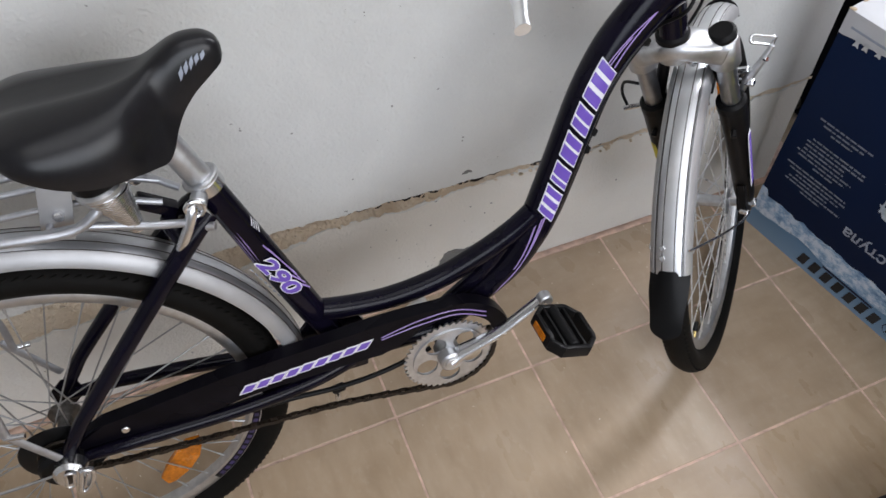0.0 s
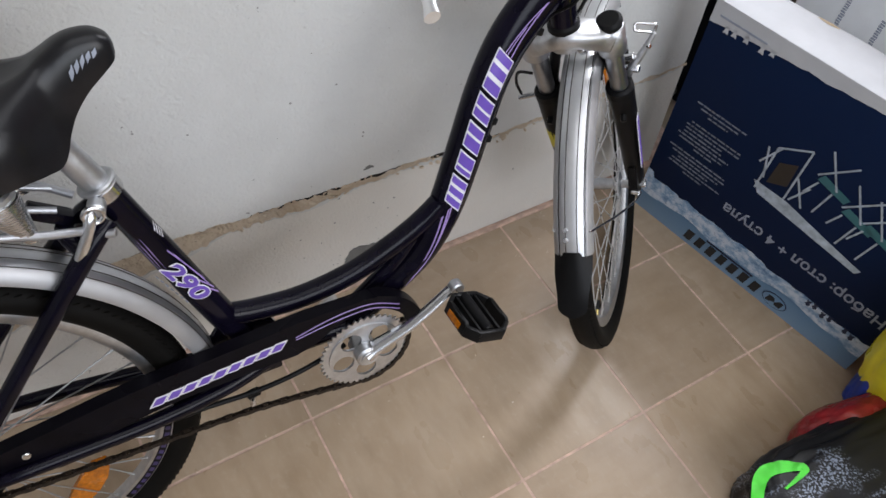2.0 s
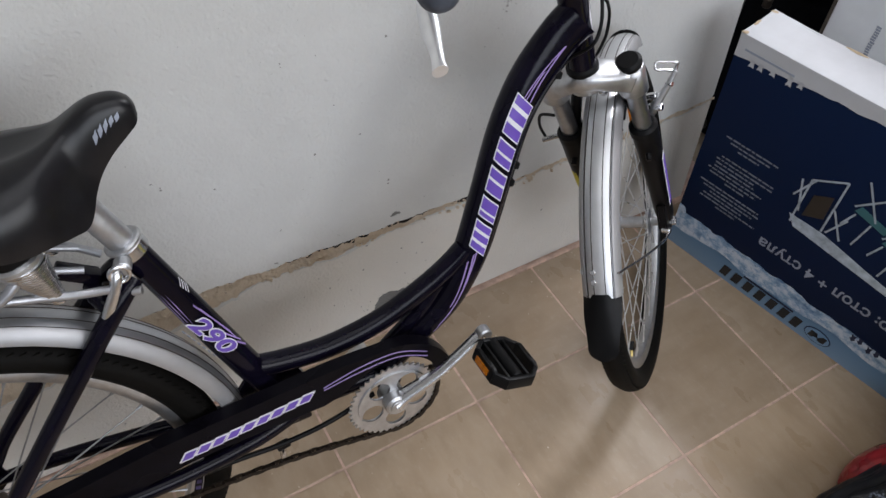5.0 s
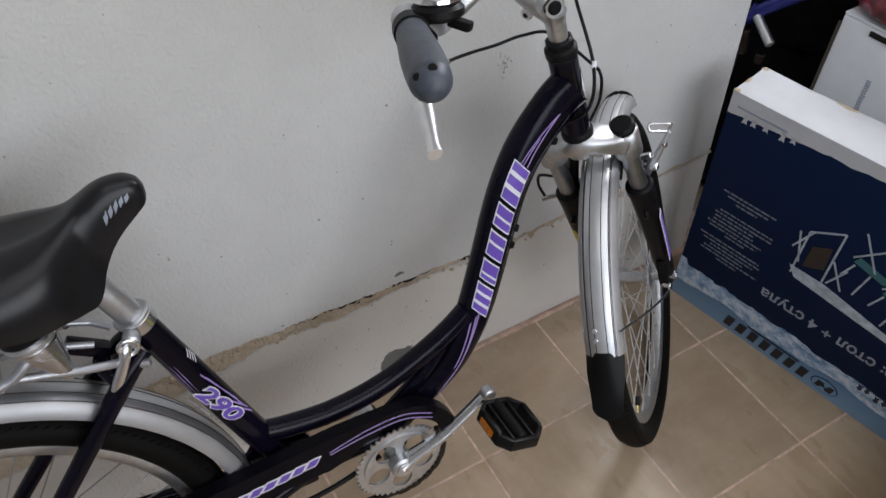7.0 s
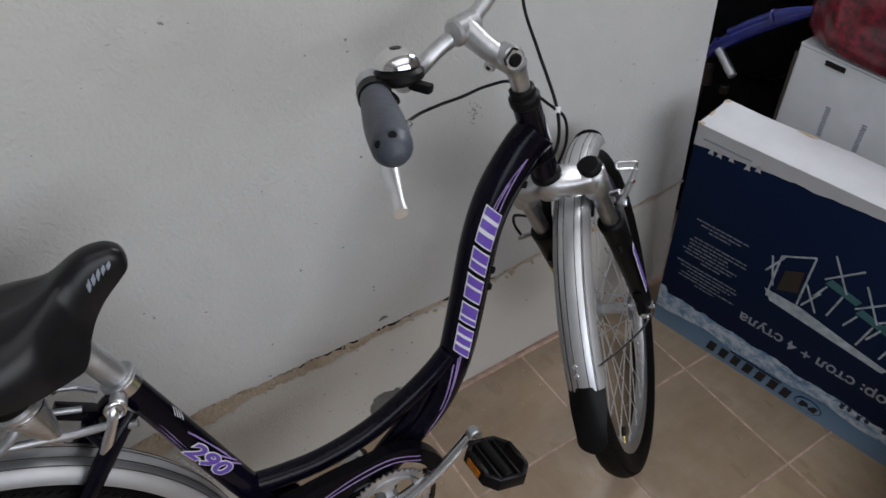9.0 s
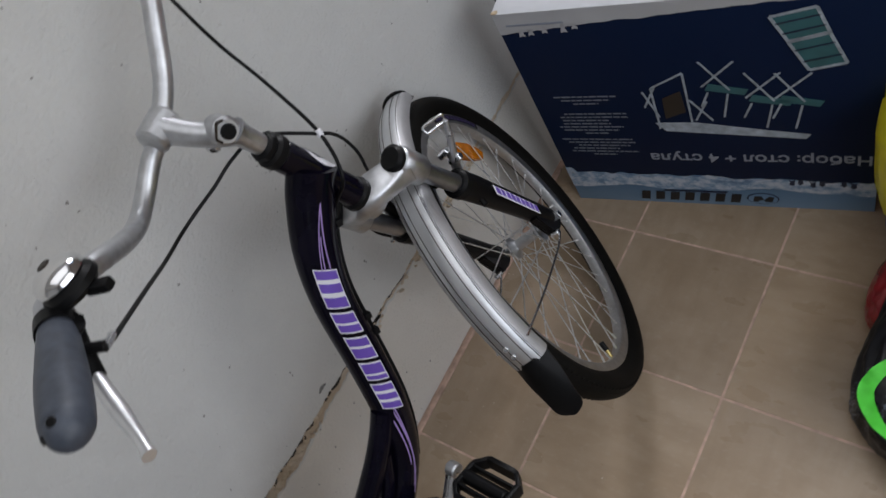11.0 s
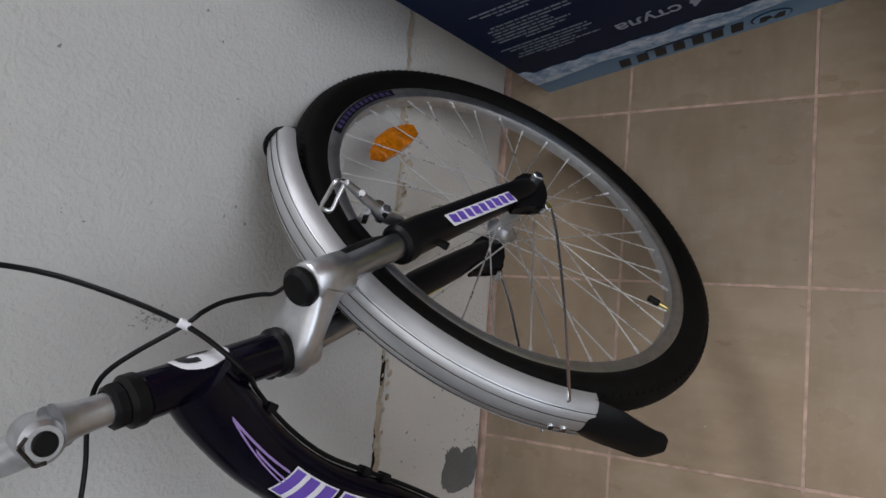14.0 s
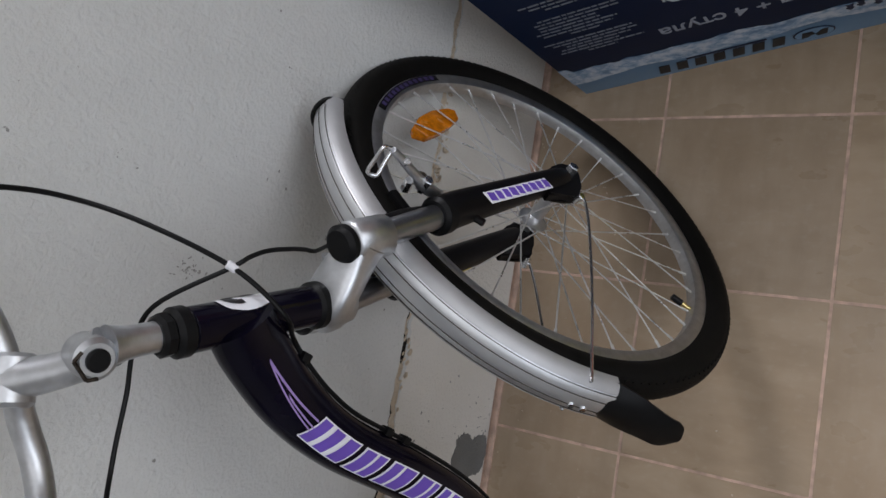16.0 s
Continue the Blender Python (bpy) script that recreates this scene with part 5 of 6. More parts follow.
part("side_bar", rod(*beside(((0.0245, 0.002), (0.0095, -0.029)), -0.0055), 0.0018, 8), CHROME, mech)
part("gear_cable", tube([(-0.16, -0.075, 0.330), (-0.06, -0.078, 0.336), (-0.012, -0.080, 0.342)], 0.0025, 8), CHROME, mech)
part("sprocket", revolve([(0.018, -0.0435), (0.034, -0.0435), (0.0355, -0.046), (0.034, -0.0485), (0.018, -0.0485)], 40), DARK_STEEL, mech, m=pose(0, 0, 0.335))
part("gear_body", rod((0.0, -0.050, R), (0, -0.072, R), 0.036, 24, bevel=0.006), BLACK_PLASTIC, mech)
part("spoke_guard", revolve([(0.012, -0.036), (0.058, -0.0385), (0.060, -0.0405), (0.058, -0.0420), (0.012, -0.040)], 48), BLACK_PLASTIC, mech, "black disc behind the sprocket", pose(0, 0, 0.335))
part("cable_housing", tube([(0.560, -0.030, 0.304), (0.480, -0.038, 0.292), (0.400, -0.036, 0.284), (0.300, -0.038, 0.296), (0.120, -0.058, 0.322)], 0.0042, 10), BLACK_PLASTIC, bike_frame, "black gear cable housing")
part("cable_bracket", block(0.022, 0.010, 0.014, 0.003, pose(0.400, -0.034, 0.279, 0, -8, 0)), BLACK_PLASTIC, bike_frame)
part("cable_stop", rod((0.398, -0.030, 0.268), (0.394, -0.034, 0.232), 0.005, 10), CHROME, bike_frame)

# side stand on the wall side
stand = part("side_stand", tube([(0.44, 0.030, 0.298), (0.46, 0.060, 0.275), (0.55, 0.165, 0.160), (0.632, 0.268, 0.062)], 0.0085, 12, 6), ALLOY, bike, "silver side stand resting on the floor")
part("stand_foot", rod((0.618, 0.250, 0.080), (0.638, 0.276, 0.0575), 0.0125, 16), BLACK_PLASTIC, stand)
part("stand_bracket", block(0.05, 0.05, 0.04, 0.005, pose(0.435, 0.018, 0.300)), BLACK_PAINT, stand)

# luggage rack over the rear wheel
rack = part("luggage_rack", tube([(0.268, -0.036, 0.684), (0.232, -0.050, 0.704), (0.190, -0.060, 0.726), (0.15, -0.062, 0.735), (0.0, -0.062, 0.738), (-0.30, -0.062, 0.738), (-0.325, -0.03, 0.738), (-0.325, 0.03, 0.738), (-0.30, 0.062, 0.738), (0.0, 0.062, 0.738), (0.15, 0.062, 0.735), (0.190, 0.060, 0.726), (0.232, 0.050, 0.704), (0.268, 0.036, 0.684)], 0.0052, 10, 6), RACK_STEEL, bike, "silver tubular luggage rack")
for x in (0.134, -0.03, -0.18):
    part("cross_bar", rod((x, -0.062, 0.737), (x, 0.062, 0.737), 0.0045, 10), RACK_STEEL, rack)
for y in (-0.022, 0.022):
    part("rack_rail", tube([(0.25, y, 0.712), (0.19, y, 0.733), (0.10, y, 0.741), (-0.30, y, 0.741)], 0.0042, 10), RACK_STEEL, rack)
part("rack_plate", block(0.034, 0.003, 0.074, 0.001, pose(0.146, -0.050, 0.752, 0, 16, 0)), FENDER_DULL, rack, "galvanised grey mounting plate")
part("plate_bolt", rod((0.148, -0.050, 0.750), (0.148, -0.058, 0.750), 0.0065, 6), CHROME, rack)
part("spring_clip", tube([(0.205, -0.058, 0.768), (0.188, -0.066, 0.752), (0.158, -0.070, 0.738), (0.10, -0.072, 0.744), (-0.05, -0.072, 0.762), (-0.22, -0.072, 0.775), (-0.25, 0, 0.778), (-0.22, 0.072, 0.775), (-0.05, 0.072, 0.762), (0.10, 0.072, 0.744), (0.158, 0.070, 0.738), (0.205, 0.058, 0.768)], 0.0060, 12, 6), RACK_STEEL, rack, "silver carrier spring clip")
for s in (-1, 1):
    joint = Vector((-0.030, s * 0.078, 0.448))
    leg = part("rack_leg", tube([(-0.10, s * 0.063, 0.735), (-0.070, s * 0.070, 0.66), (-0.036, s * 0.076, 0.56), (-0.026, s * 0.077, 0.50), joint], 0.0052, 10, 5), RACK_STEEL, rack, "dull grey rack leg")
    part("leg_strip", tube([joint + Vector((-0.010, 0, 0.018)), joint, joint.lerp(Vector((0.008, s * 0.079, 0.374)), 0.55), (0.008, s * 0.079, 0.374)], 0.0066, 10, 4, squash=0.45, side=(1, 0, 0)), RACK_STEEL, leg)
    part("leg_bolt", rod(joint + Vector((-0.004, s * 0.002, 0)), joint + Vector((0.022, s * 0.004, -0.003)), 0.0040, 10), CHROME, leg)

# ---- the printed carton against the wall's end ----
U_ = Vector((0.1150, -0.592, 0)).normalized()
OUT = Vector((U_.y, -U_.x, 0)).normalized()
LEAN_BOX = radians(2.4)
V_ = (Vector((0, 0, 1)) * math.cos(LEAN_BOX) + OUT * math.sin(LEAN_BOX)).normalized()
N_ = U_.cross(V_)
if N_.dot(OUT) < 0:
    N_ = -N_
CARTON = Matrix(((U_.x, -N_.x, V_.x, 0.353), (U_.y, -N_.y, V_.y, -0.097), (U_.z, -N_.z, V_.z, 0.0), (0, 0, 0, 1)))
BW, BH, BD = 0.606, 0.602, 0.105
carton = thing("carton", CARTON, "upside-down printed navy carton of folding picnic furniture with a white top", "box")
part("front_panel", block(BW, 0.006, BH, 0.0015, pose(BW / 2 - 0.006, 0.003, BH / 2)), BOX_PRINT, carton, "navy printed front panel")
part("rear_panel", block(BW, 0.006, BH, 0.0015, pose(BW / 2 - 0.006, BD - 0.003, BH / 2)), CARD_WHITE, carton)
for x in (-0.003, BW - 0.009):
    part("end_panel", block(0.006, BD - 0.012, BH - 0.004, 0.001, pose(x, BD / 2, BH / 2)), BOX_PRINT, carton)
top = bmesh.new()
block(BW + 0.002, BD + 0.002, 0.006, 0.002, pose(BW / 2 - 0.006, BD / 2, BH - 0.002), top)
bmesh.ops.subdivide_edges(top, edges=top.edges[:], cuts=6, use_grid_fill=True)
for v in top.verts:
    v.co.z += 0.004 * noise.noise(v.co * 9) + 0.002 * noise.noise(v.co * 30)
part("top_flap", top, CARD_WHITE, carton, "plain white dented top flap")
for x, y, sx, sy in ((-0.001, 0.003, 0.007, 0.005), (-0.002, 0.099, 0.008, 0.007), (0.17, 0.103, 0.026, 0.004), (0.43, 0.103, 0.015, 0.004), (-0.004, 0.045, 0.003, 0.012)):
    scrap = bmesh.new()
    bmesh.ops.create_icosphere(scrap, subdivisions=2, radius=1.0, matrix=pose(x, y, BH + 0.0006) @ Matrix.Diagonal((sx, sy, 0.0018, 1)))
    for v in scrap.verts:
        v.co += Vector((noise.noise(v.co * 160), noise.noise(v.co * 160 + Vector((9, 0, 0))), 0)) * 0.0022
    part("worn_edge", scrap, CARD_BROWN, carton, "scuffed bare cardboard")
part("bottom_flap", block(BW - 0.014, BD - 0.014, 0.004, 0.0, pose(BW / 2 - 0.006, BD / 2, 0.004)), CARD_BROWN, carton)


def flat(name, poly, mat, lift=0.0, label="", parent=None):
    return part(name, slab(poly, 0.0006, lambda a, b, d: (a, -0.0003 - lift - d, b)), mat, parent or carton, label, smooth=False)


rg = random.Random(9)
band = [(-0.006, 0.549)]
for i in range(61):
    u = i / 60
    x = -0.006 + BW * u
    band.append((x, 0.551 + 0.040 * u ** 0.8 + 0.004 * noise.noise((x * 22, 3, 0)) + 0.0025 * noise.noise((x * 70, 8, 0))))
band += [(BW - 0.006, BH), (-0.006, BH)]
flat("torn_white_band", band, CARD_WHITE, 0.0, "white snow-edge band of the print")
flat("web_address_bar", [(0.012, 0.571), (0.118, 0.571), (0.118, 0.5755), (0.012, 0.5755)], PRINT_GREY, 0.0007)
for x in (0.034, 0.052, 0.078, 0.113, 0.134):
    h = rg.uniform(0.016, 0.022)
    y0 = 0.560 + 0.08 * x
    flat("white_figure_shape", [(x - 0.002, y0), (x - 0.006, y0 - 0.35 * h), (x - 0.003, y0 - 0.45 * h), (x - 0.006, y0 - h), (x, y0 - h * 0.9), (x + 0.006, y0 - h), (x + 0.004, y0 - 0.5 * h), (x + 0.006, y0 - 0.3 * h), (x + 0.002, y0)], CARD_WHITE, 0.0)
ridge = [(-0.006, 0.060)]
for i in range(81):
    u = i / 80
    x = -0.006 + BW * u
    ridge.append((x, 0.112 - 0.008 * u + 0.012 * noise.noise((x * 16, 2.5, 0)) + 0.007 * noise.noise((x * 47, 6, 0)) + (0.018 if u < 0.03 else 0)))
for i in range(81):
    u = 1 - i / 80
    x = -0.006 + BW * u
    ridge.append((x, 0.056 + 0.010 * noise.noise((x * 20, 9.5, 0)) + 0.012 * math.sin(x * 11) ** 2))
flat("mountain_print", ridge, SNOW, 0.0, "printed snowy mountain ridge")
for k in range(7):
    x0 = 0.345 - 0.0315 * k
    g = 0.0125
    flat("brand_bar", [(x0 - g, 0.015), (x0 + g - 0.006, 0.015), (x0 + g, 0.047), (x0 - g + 0.006, 0.047)], PRINT_BLACK, 0.0008)
flat("small_print_bar", [(0.20, 0.0505), (0.33, 0.0505), (0.33, 0.0555), (0.20, 0.0555)], PRINT_NAVY, 0.0008)
oval = lambda cx, cz, rx, rz, n=28: [(cx + rx * math.cos(2 * math.pi * i / n), cz + rz * math.sin(2 * math.pi * i / n)) for i in range(n)]
flat("oval_mark", oval(0.398, 0.034, 0.031, 0.021), PRINT_NAVY, 0.0008, "dark oval emblem")
flat("oval_mark_inner", oval(0.398, 0.034, 0.0285, 0.0188), BOX_PRINT, 0.0016)
flat("emblem_stroke", [(0.378, 0.024), (0.388, 0.024), (0.398, 0.038), (0.402, 0.024), (0.416, 0.024), (0.420, 0.044), (0.410, 0.044), (0.400, 0.031), (0.396, 0.044), (0.382, 0.044)], PRINT_BLACK, 0.0024)
for x in (0.455, 0.470, 0.492, 0.508, 0.545, 0.562):
    z = 0.092 + 0.01 * rg.random()
    flat("dark_figure_shape", [(x, z - 0.011), (x - 0.006, z - 0.004), (x - 0.003, z), (x - 0.006, z + 0.010), (x, z + 0.006), (x + 0.006, z + 0.010), (x + 0.004, z), (x + 0.006, z - 0.005)], PRINT_NAVY, 0.0008)
TXT = facing((0.392, -0.0006, 0.178), (-1, 0, 0), (0, 0, -1))
part("lettering", text_mesh("Набор: стол + 4 стула", 0.0385, TXT, 0.0003, offset=0.0006), PRINT_GREY, carton, "pale grey Cyrillic lettering, upside down", smooth=False)
z = 0.372
for i in range(19):
    if i in (3, 4, 12):
        z -= 0.0105
        continue
    x0 = 0.028 + rg.uniform(-0.010, 0.022) + (0.01 if i < 5 else 0)
    x1 = 0.158 + rg.uniform(-0.030, 0.020)
    if i in (2, 11, 18):
        x0, x1 = 0.075, 0.125
    x = x0
    while x < x1:
        wlen = rg.uniform(0.006, 0.022)
        flat("text_bar", [(x, z), (min(x + wlen, x1), z), (min(x + wlen, x1), z + 0.0036), (x, z + 0.0036)], PRINT_TEXT, 0.0)
        x += wlen + 0.0028
    z -= 0.0105


def line_strip(name, a, b, w, mat, lift=0.0008):
    a, b = np.array(a), np.array(b)
    t = (b - a) / np.linalg.norm(b - a)
    nn = np.array((-t[1], t[0])) * w / 2
    return flat(name, [tuple(a + nn), tuple(a - nn), tuple(b - nn), tuple(b + nn)], mat, lift)


flat("floor_shape", [(0.222, 0.292), (0.240, 0.266), (0.484, 0.243), (0.492, 0.256), (0.400, 0.272), (0.300, 0.292)], PRINT_PALE, 0.0, "white ground under the pictured furniture")
flat("table_shape", [(0.245, 0.305), (0.285, 0.325), (0.283, 0.385), (0.248, 0.365)], PRINT_BROWN, 0.0008)
for a, b in (((0.232, 0.395), (0.293, 0.433)), ((0.232, 0.395), (0.230, 0.275)), ((0.293, 0.433), (0.292, 0.295)), ((0.215, 0.385), (0.235, 0.31)), ((0.212, 0.34), (0.24, 0.40)), ((0.295, 0.36), (0.330, 0.30)), ((0.30, 0.30), (0.325, 0.355))):
    line_strip("furniture_line", a, b, 0.0040, PRINT_PALE, 0.0012)
for cx, cz in ((0.345, 0.430), (0.415, 0.398), (0.462, 0.395)):
    flat("seat_shape", [(cx - 0.020, cz - 0.045), (cx + 0.045, cz - 0.060), (cx + 0.052, cz - 0.045), (cx - 0.012, cz - 0.028)], PRINT_TEAL, 0.0004)
    for a, b in (((-0.022, 0.030), (0.022, -0.045)), ((-0.024, -0.035), (0.034, 0.028)), ((0.018, -0.055), (0.006, -0.120)), ((-0.015, -0.05), (-0.03, -0.09))):
        line_strip("furniture_line", (cx + a[0], cz + a[1]), (cx + b[0], cz + b[1]), 0.0038, PRINT_PALE, 0.0012)
for inset in ([(0.440, 0.553), (0.505, 0.568), (0.522, 0.514), (0.464, 0.498)], [(0.464, 0.496), (0.522, 0.512), (0.546, 0.444), (0.492, 0.430)]):
    flat("folded_table_shape", inset, PRINT_TEAL, 0.0006, "printed folded green table")
    for i in range(4):
        line_strip("furniture_line", inset[i], inset[(i + 1) % 4], 0.0052, PRINT_PALE, 0.0012)
    mid = lambda a, b, k: (a[0] + (b[0] - a[0]) * k, a[1] + (b[1] - a[1]) * k)
    for k in (0.3, 0.7):
        line_strip("furniture_line", mid(inset[0], inset[3], k), mid(inset[1], inset[2], k), 0.0030, PRINT_NAVY, 0.0014)

# ---- white carton behind ----
WB = pose(0.6378, -0.2488, 0, 0, 0, 3)
white_box = thing("white_carton", WB, "tall plain white carton with small grey print standing behind", "box")
part("carton_body", block(0.26, 0.352, 0.666, 0.003, pose(0.13, 0, 0.333)), CARD_BRIGHT, white_box)
part("torn_edge", block(0.004, 0.007, 0.650, 0.001, pose(-0.001, 0.178, 0.326)), CARD_DARK, white_box, "bare brown cardboard edge")
part("carton_lid", block(0.2605, 0.3525, 0.006, 0.002, pose(0.13, 0, 0.670)), CARD_BRIGHT, white_box)
# Slots are near-black blocks, coloured for the shade inside them.
for y in (-0.080, 0.090):
    part("hand_slot", block(0.005, 0.044, 0.010, 0.001, pose(-0.0018, y, 0.655)), GAP_SHADE, white_box)
for y in (0.072, -0.010, -0.092):
    for i in range(13):
        part("print_bar", block(0.0008, 0.010, 0.0035, 0.0, pose(-0.0004, y + rg.uniform(-0.001, 0.001), 0.498 + 0.0056 * i)), PRINT_GREY, white_box, smooth=False)
    part("print_bar", block(0.0008, 0.012, 0.009, 0.0, pose(-0.0004, y, 0.479)), PRINT_BLACK, white_box, smooth=False)


# ---- soft things ----
def soft(name, m, size, seed, mat, label, category, amount=0.12, freq=3.0, fine=0.03, flat_base=True, subdiv=5, boxy=0.75):
    bm = bmesh.new()
    bmesh.ops.create_icosphere(bm, subdivisions=subdiv, radius=1.0)
    off = Vector((seed * 3.7, seed * 1.3, seed * 5.9))
    for v in bm.verts:
        d = v.co.normalized()
        k = 1 + amount * noise.noise(d * freq * 0.6 + off) + fine * (1 - 2 * abs(noise.noise(d * freq * 2.2 + off))) + fine * 0.5 * (1 - 2 * abs(noise.noise(d * freq * 5 + off)))
        p = Vector([math.copysign(abs(c) ** boxy, c) for c in d]) * k
        if flat_base:
            p.z = max(p.z, -0.62)
        v.co = Vector((p.x * size[0], p.y * size[1], p.z * size[2]))
    ob = part(name, bm, mat, None, "", m, angle=85)
    return tagged(ob, label, category)


soft("black_bag", pose(0.285, -1.040, 0.056, 0, 0, -9), (0.345, 0.268, 0.090), 3, BLACK_BAG, "black woven bag with a neon green print on the tiles", "bag", 0.08, 2.6, 0.020, subdiv=6, boxy=0.5)
soft("red_bag", pose(0.365, -0.805, 0.045, 0, 0, -11), (0.17, 0.060, 0.074), 5, RED_FILM, "dark red glossy plastic bag beside the black bag", "bag", 0.10, 2.6, 0.04)
soft("blue_pack", pose(0.462, -0.785, 0.085, 0, 0, 10), (0.07, 0.075, 0.137), 8, BLUE_CLOTH, "royal blue folded fabric pack on the floor", "bag", 0.10, 3.0, 0.04)
yellow = soft("yellow_bag", pose(0.488, -0.86, 0.225, 0, -10, 8), (0.118, 0.168, 0.215), 11, YELLOW_FILM, "bright yellow plastic bag with red printed strokes", "bag", 0.08, 2.2, 0.035, boxy=0.55)
soft("pale_blue_parcel", pose(0.48, -1.02, 0.16, 0, 0, 0), (0.13, 0.09, 0.26), 13, plain("pale_blue_film", (0.45, 0.58, 0.72), 0.35), "pale blue plastic parcel among the bags", "parcel", 0.08, 3, 0.03)
soft("beige_cloth", pose(0.73, -0.52, 0.25), (0.12, 0.085, 0.40), 17, BEIGE_CLOTH, "beige crumpled cloth bundle beside the white carton", "cloth", 0.12, 3, 0.06)
soft("amber_cloth", pose(0.735, -0.505, 0.665), (0.085, 0.070, 0.11), 19, ORANGE_CLOTH, "amber yellow cloth heaped on the bundle", "cloth", 0.12, 3, 0.06)
soft("red_cloth", pose(0.76, -0.675, 0.36), (0.12, 0.10, 0.58), 23, RED_CLOTH, "dark red hanging cloth beside the bundles", "cloth", 0.08, 3, 0.06)
soft("maroon_bag", pose(0.745, -0.215, 0.765), (0.135, 0.175, 0.130), 29, MAROON, "maroon mesh zip bag lying on the white carton", "bag", 0.06, 3, 0.03)

maroon = bpy.data.objects["maroon_bag"]
part("zip", tube([(0.132 * math.cos(t), 0.172 * math.sin(t), 0.028 + 0.006 * math.sin(3 * t)) for t in [2 * math.pi * k / 20 for k in range(20)]], 0.0045, 8, 3, closed=True), DARK_CLOTH, maroon, "dark zip seam")

# dim recess behind the wall's end
scooter = thing("folded_scooter", pose(0.64, 0.14, 0), "folded blue and black metal scooter frame in the recess", "scooter")
part("blue_tube", tube([(0.012, 0.022, 0.532), (0.012, -0.018, 0.580), (0.012, -0.104, 0.658), (0.012, -0.162, 0.702), (0.012, -0.215, 0.740)], [0.0135, 0.0150, 0.0145, 0.0120, 0.0070], 14, 6), BLUE_PAINT, scooter, "blue painted tube")
part("blue_sleeve", tube([(0.010, -0.024, 0.602), (0.009, -0.100, 0.667), (0.009, -0.149, 0.702), (0.010, -0.205, 0.736)], [(0.0125, 0.009), (0.0135, 0.009), (0.0130, 0.009), (0.0060, 0.006)], 16, 6), BLUE_PAINT, scooter, "blue sleeve clasped over the tube")
part("blue_flange", rod((0.008, 0.018, 0.530), (0.006, 0.002, 0.580), 0.0075, 12), BLUE_PAINT, scooter)
part("silver_tube", rod((0.002, -0.010, 0.560), (-0.010, -0.0755, 0.523), 0.0108, 18), ALLOY, scooter, "bare silver tube end")
part("dark_tube", rod((0.0, 0.004, 0.520), (0.0, -0.0024, 0.461), 0.0115, 16), DARK_STEEL, scooter, "dark steel tube end")
part("dark_tube", rod((0.0, -0.054, 0.487), (0.0, -0.053, 0.464), 0.0105, 16), DARK_STEEL, scooter, "dark steel tube end")
part("clamp_band", rod((0.011, -0.121, 0.682), (0.011, -0.126, 0.686), 0.0185, 18), BLUE_PAINT, scooter)
part("post", rod((0.03, 0.06, 0.0), (0.014, 0.022, 0.535), 0.012, 16), DARK_STEEL, scooter)
part("deck", block(0.42, 0.10, 0.05, 0.012, pose(0.18, 0.06, 0.06)), DARK_STEEL, scooter)
soft("black_sack", pose(0.93, 0.25, 0.22), (0.25, 0.24, 0.355), 31, DARK_CLOTH, "tall black cloth sack in the dim recess", "bag", 0.1, 3, 0.05)
soft("red_black_backpack", pose(0.90, 0.20, 0.56), (0.20, 0.20, 0.14), 37, DARK_CLOTH, "black backpack on top of the sack", "bag", 0.08, 2.5, 0.03)
pack = bpy.data.objects["red_black_backpack"]
part("strap", tube([(-0.175, -0.10, 0.02), (-0.150, -0.11, 0.105), (-0.06, -0.09, 0.150), (0.04, -0.06, 0.148), (0.12, -0.03, 0.120)], 0.011, 10, 6, squash=0.4, side=(0, 0, 1)), DARK_CLOTH, pack, "padded black shoulder strap")
part("zip", tube([(-0.185, -0.08, -0.02), (-0.190, 0.0, -0.015), (-0.180, 0.09, -0.02)], 0.003, 8, 5), DARK_STEEL, pack, "dark zip")
soft("red_cushion", pose(0.735, 0.184, 0.706, 0, 24, -12), (0.060, 0.058, 0.040), 41, plain("bright_red_cloth", (0.42, 0.012, 0.006), 0.75, vary=0.25, bump=0.3), "bright red padded cushion on the backpack", "cushion", 0.06, 2.5, 0.02, boxy=0.6)
soft("teal_cushion", pose(0.81, 0.080, 0.783), (0.10, 0.130, 0.052), 43, TEAL_CLOTH, "pale teal cushion on the backpack", "cushion", 0.05, 2.5, 0.02)

# neon edge of the black bag and print on the yellow bag
trim_bag = bpy.data.objects["black_bag"]
top_at = lambda x, y: min(trim_bag.data.vertices, key=lambda v: (v.co.x - x) ** 2 + (v.co.y - y) ** 2 - 0.02 * v.co.z).co.z
GREEN_PATH = ((-0.325, 0.150), (-0.310, 0.190), (-0.275, 0.222), (-0.240, 0.222), (-0.205, 0.206), (-0.215, 0.196), (-0.260, 0.184))
GREEN_WIDTH = (0.006, 0.009, 0.012, 0.012, 0.008, 0.005, 0.002)


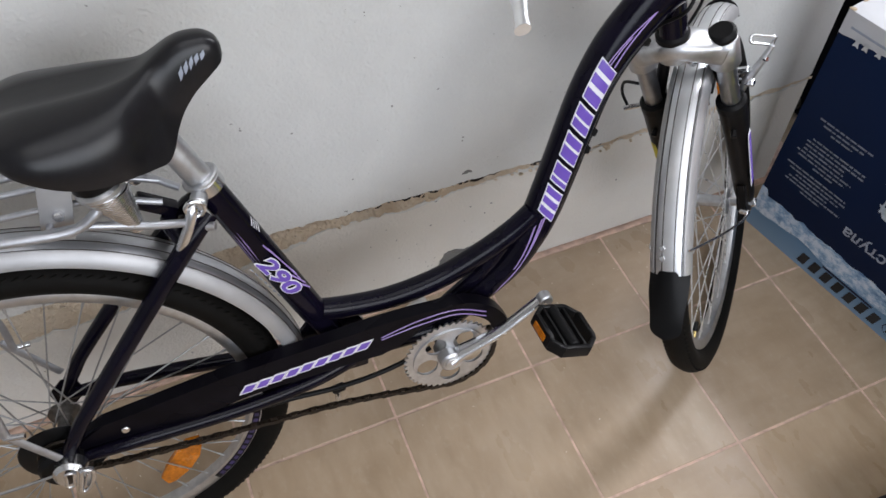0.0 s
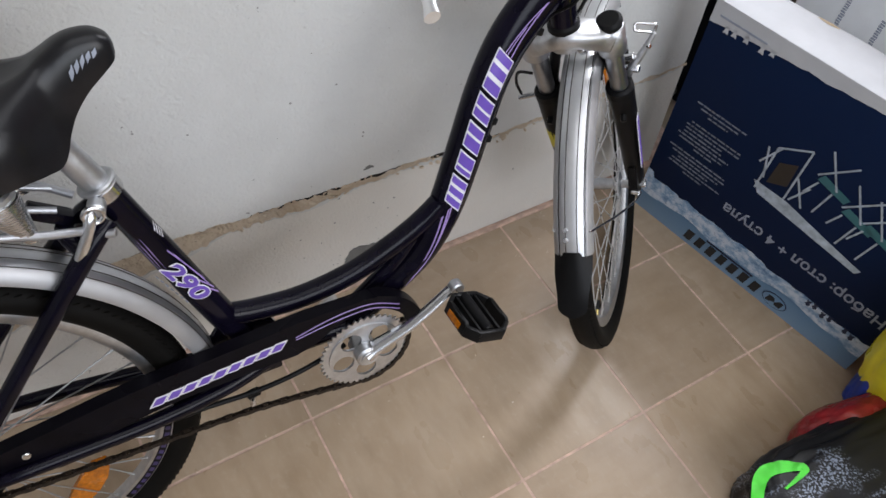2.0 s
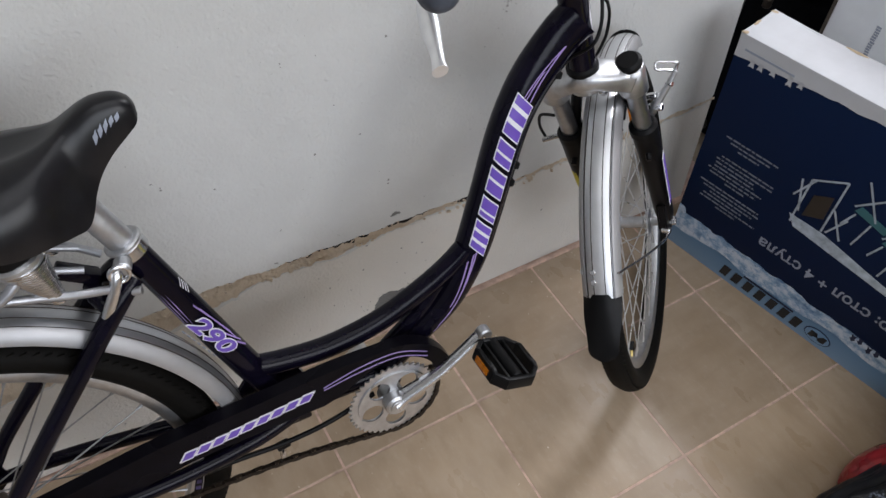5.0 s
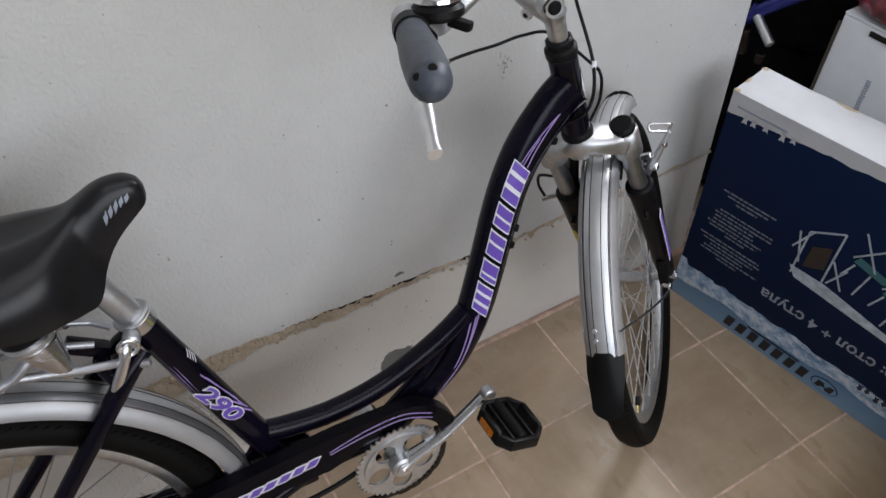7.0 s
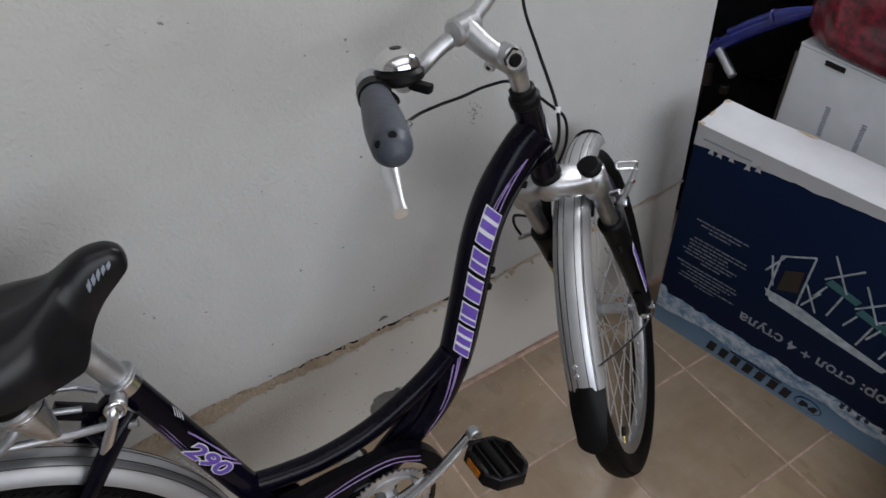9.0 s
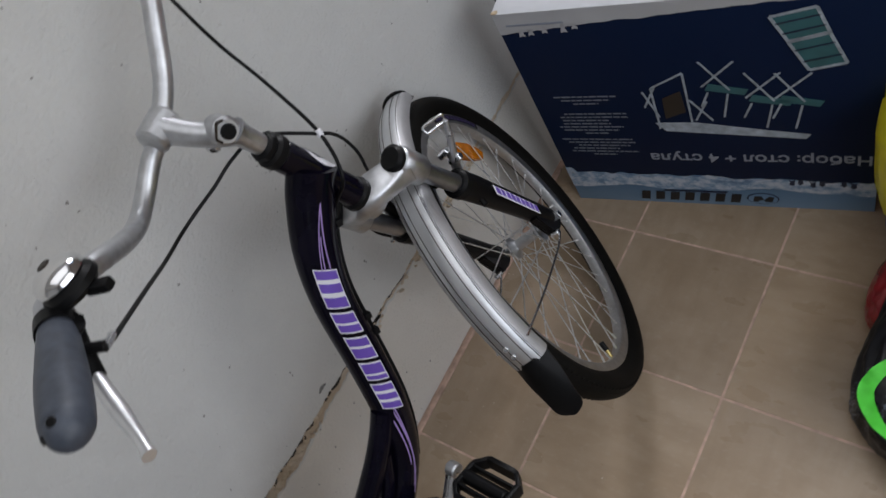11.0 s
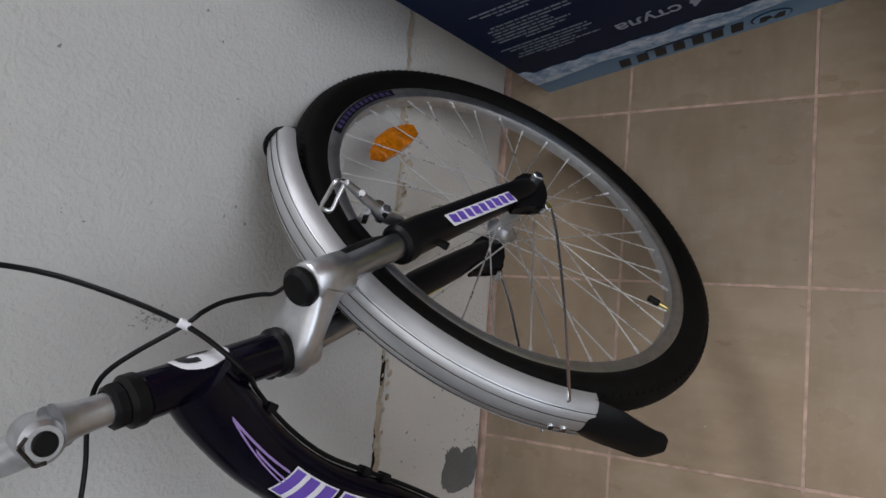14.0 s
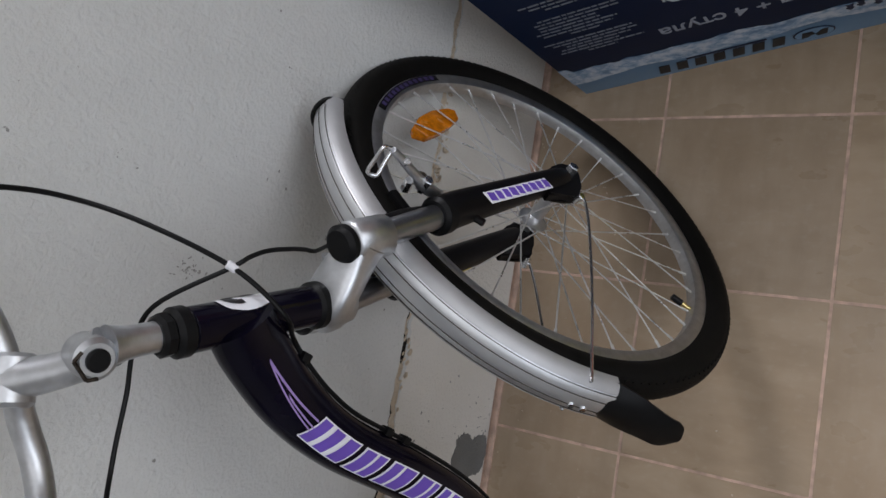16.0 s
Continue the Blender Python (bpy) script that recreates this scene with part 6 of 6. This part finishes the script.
def ribbon(path, widths):
    """A flat printed band laid over the bag along a path on its top."""
    bm = bmesh.new()
    q = spline([(*p, w) for p, w in zip(path, widths)], 8)
    rows = []
    for k in range(len(q)):
        t = q[min(k + 1, len(q) - 1)][:2] - q[max(k - 1, 0)][:2]
        n_ = np.array((-t[1], t[0])) / max(1e-6, np.linalg.norm(t))
        rows.append([])
        for u in (-1, -0.33, 0.33, 1):
            x, y = q[k][:2] + n_ * u * q[k][2]
            rows[-1].append(bm.verts.new((x, y, top_at(x, y) + 0.0012)))
    for A, B_ in zip(rows, rows[1:]):
        for j in range(3):
            bm.faces.new((A[j], A[j + 1], B_[j + 1], B_[j]))
    return bm


part("green_print", ribbon(GREEN_PATH, GREEN_WIDTH), GREEN_TRIM, trim_bag, "neon green printed band")
for k, (a, b, ln) in enumerate(((-0.10, 0.12, 0.05), (-0.03, 0.12, 0.06), (0.04, 0.10, 0.05), (-0.06, 0.02, 0.045), (0.03, 0.0, 0.05))):
    part("print_bar", block(0.004, 0.012, ln, 0.001, pose(-0.146, a, b, 0, -8, 20 - 9 * k)), RED_PRINT, yellow, "red printed stroke")

# unseen ceiling panel added for the overhead light, and window frames
lamp = thing("ceiling_lamp", pose(-0.20, -0.95, 2.6), "oblong white ceiling panel, added out of view to carry the overhead light", "lamp")
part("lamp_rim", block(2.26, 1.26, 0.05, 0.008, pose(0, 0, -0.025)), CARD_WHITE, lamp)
window_2 = thing("window_2", pose(1.56, 0.06, 2.05), "small high white framed window in the side wall", "window", kind="structure")
for y, z_, sy, sz in ((-0.44, 0, 0.04, 0.80), (0.44, 0, 0.04, 0.80), (0, 0.385, 0.84, 0.03), (0, -0.385, 0.84, 0.03)):
    part("window_frame", block(0.07, sy, sz, 0.003, pose(0, y, z_)), CARD_WHITE, window_2)
# Out of view; assumed so that the rear daylight has an opening.
window = thing("window_1", pose(-0.15, -2.66, 1.70), "wide white framed window assumed in the unseen rear wall", "window", kind="structure")
for x, z_, sx, sz in ((-1.475, 0, 0.05, 1.56), (1.475, 0, 0.05, 1.56), (0, 0, 0.05, 1.46), (0, 0.755, 2.90, 0.05), (0, -0.755, 2.90, 0.05)):
    part("window_frame", block(sx, 0.07, sz, 0.004, pose(x, 0, z_)), CARD_WHITE, window)

# ---- floor tiles ----
PITCH, FIRST = 0.30, -0.2515
shapes = {}
for i in range(-9, 6):
    for j in range(0, 9):
        y1 = 0.0 if j == 0 else FIRST - PITCH * (j - 1)
        y0 = FIRST if j == 0 else y1 - PITCH
        x0 = PITCH * i
        if x0 + PITCH > 1.52:
            continue
        key = j == 0
        joint = 0.0046
        if key not in shapes:
            d = (y1 - y0) - joint - (0.006 if key else 0)
            ob = part("tile", block(PITCH - joint, d, 0.008, 0.0009, segs=1), TILE, grout, smooth=False)
            shapes[key] = ob
        else:
            ob = again(shapes[key], Matrix())
        ob.matrix_basis = pose(x0 + PITCH / 2, (y0 + y1) / 2 - (0.003 if key else 0), -0.004 + 0.0003 * math.sin(i * 12.9 + j * 78.2), 0.04 * math.sin(i * 5 + j), 0.04 * math.cos(i + j * 3), 0)
for i in range(2, 5):
    for j in (1, 2):
        ob = again(shapes[False], pose(PITCH * i + PITCH / 2, -0.15 + PITCH * j + 0.004, -0.004))
grit = bmesh.new()
for i in range(120):
    s_ = rng.uniform(0.0006, 0.0020)
    block(s_ * 1.5, s_, s_ * 0.8, 0.0, pose(rng.uniform(-1.4, 0.4), -abs(rng.gauss(0, 0.16)) - 0.01, s_ * 0.4, 0, 0, rng.uniform(0, 180)), grit)
tagged(part("floor_grit", grit, CRUMBLE, grout, smooth=False), kind="stuff")
part("base_joint", block(3.0, 0.010, 0.006, 0.002, pose(-1.08, -0.004, 0.001)), GROUT, grout, "pinkish mortar joint along the wall")
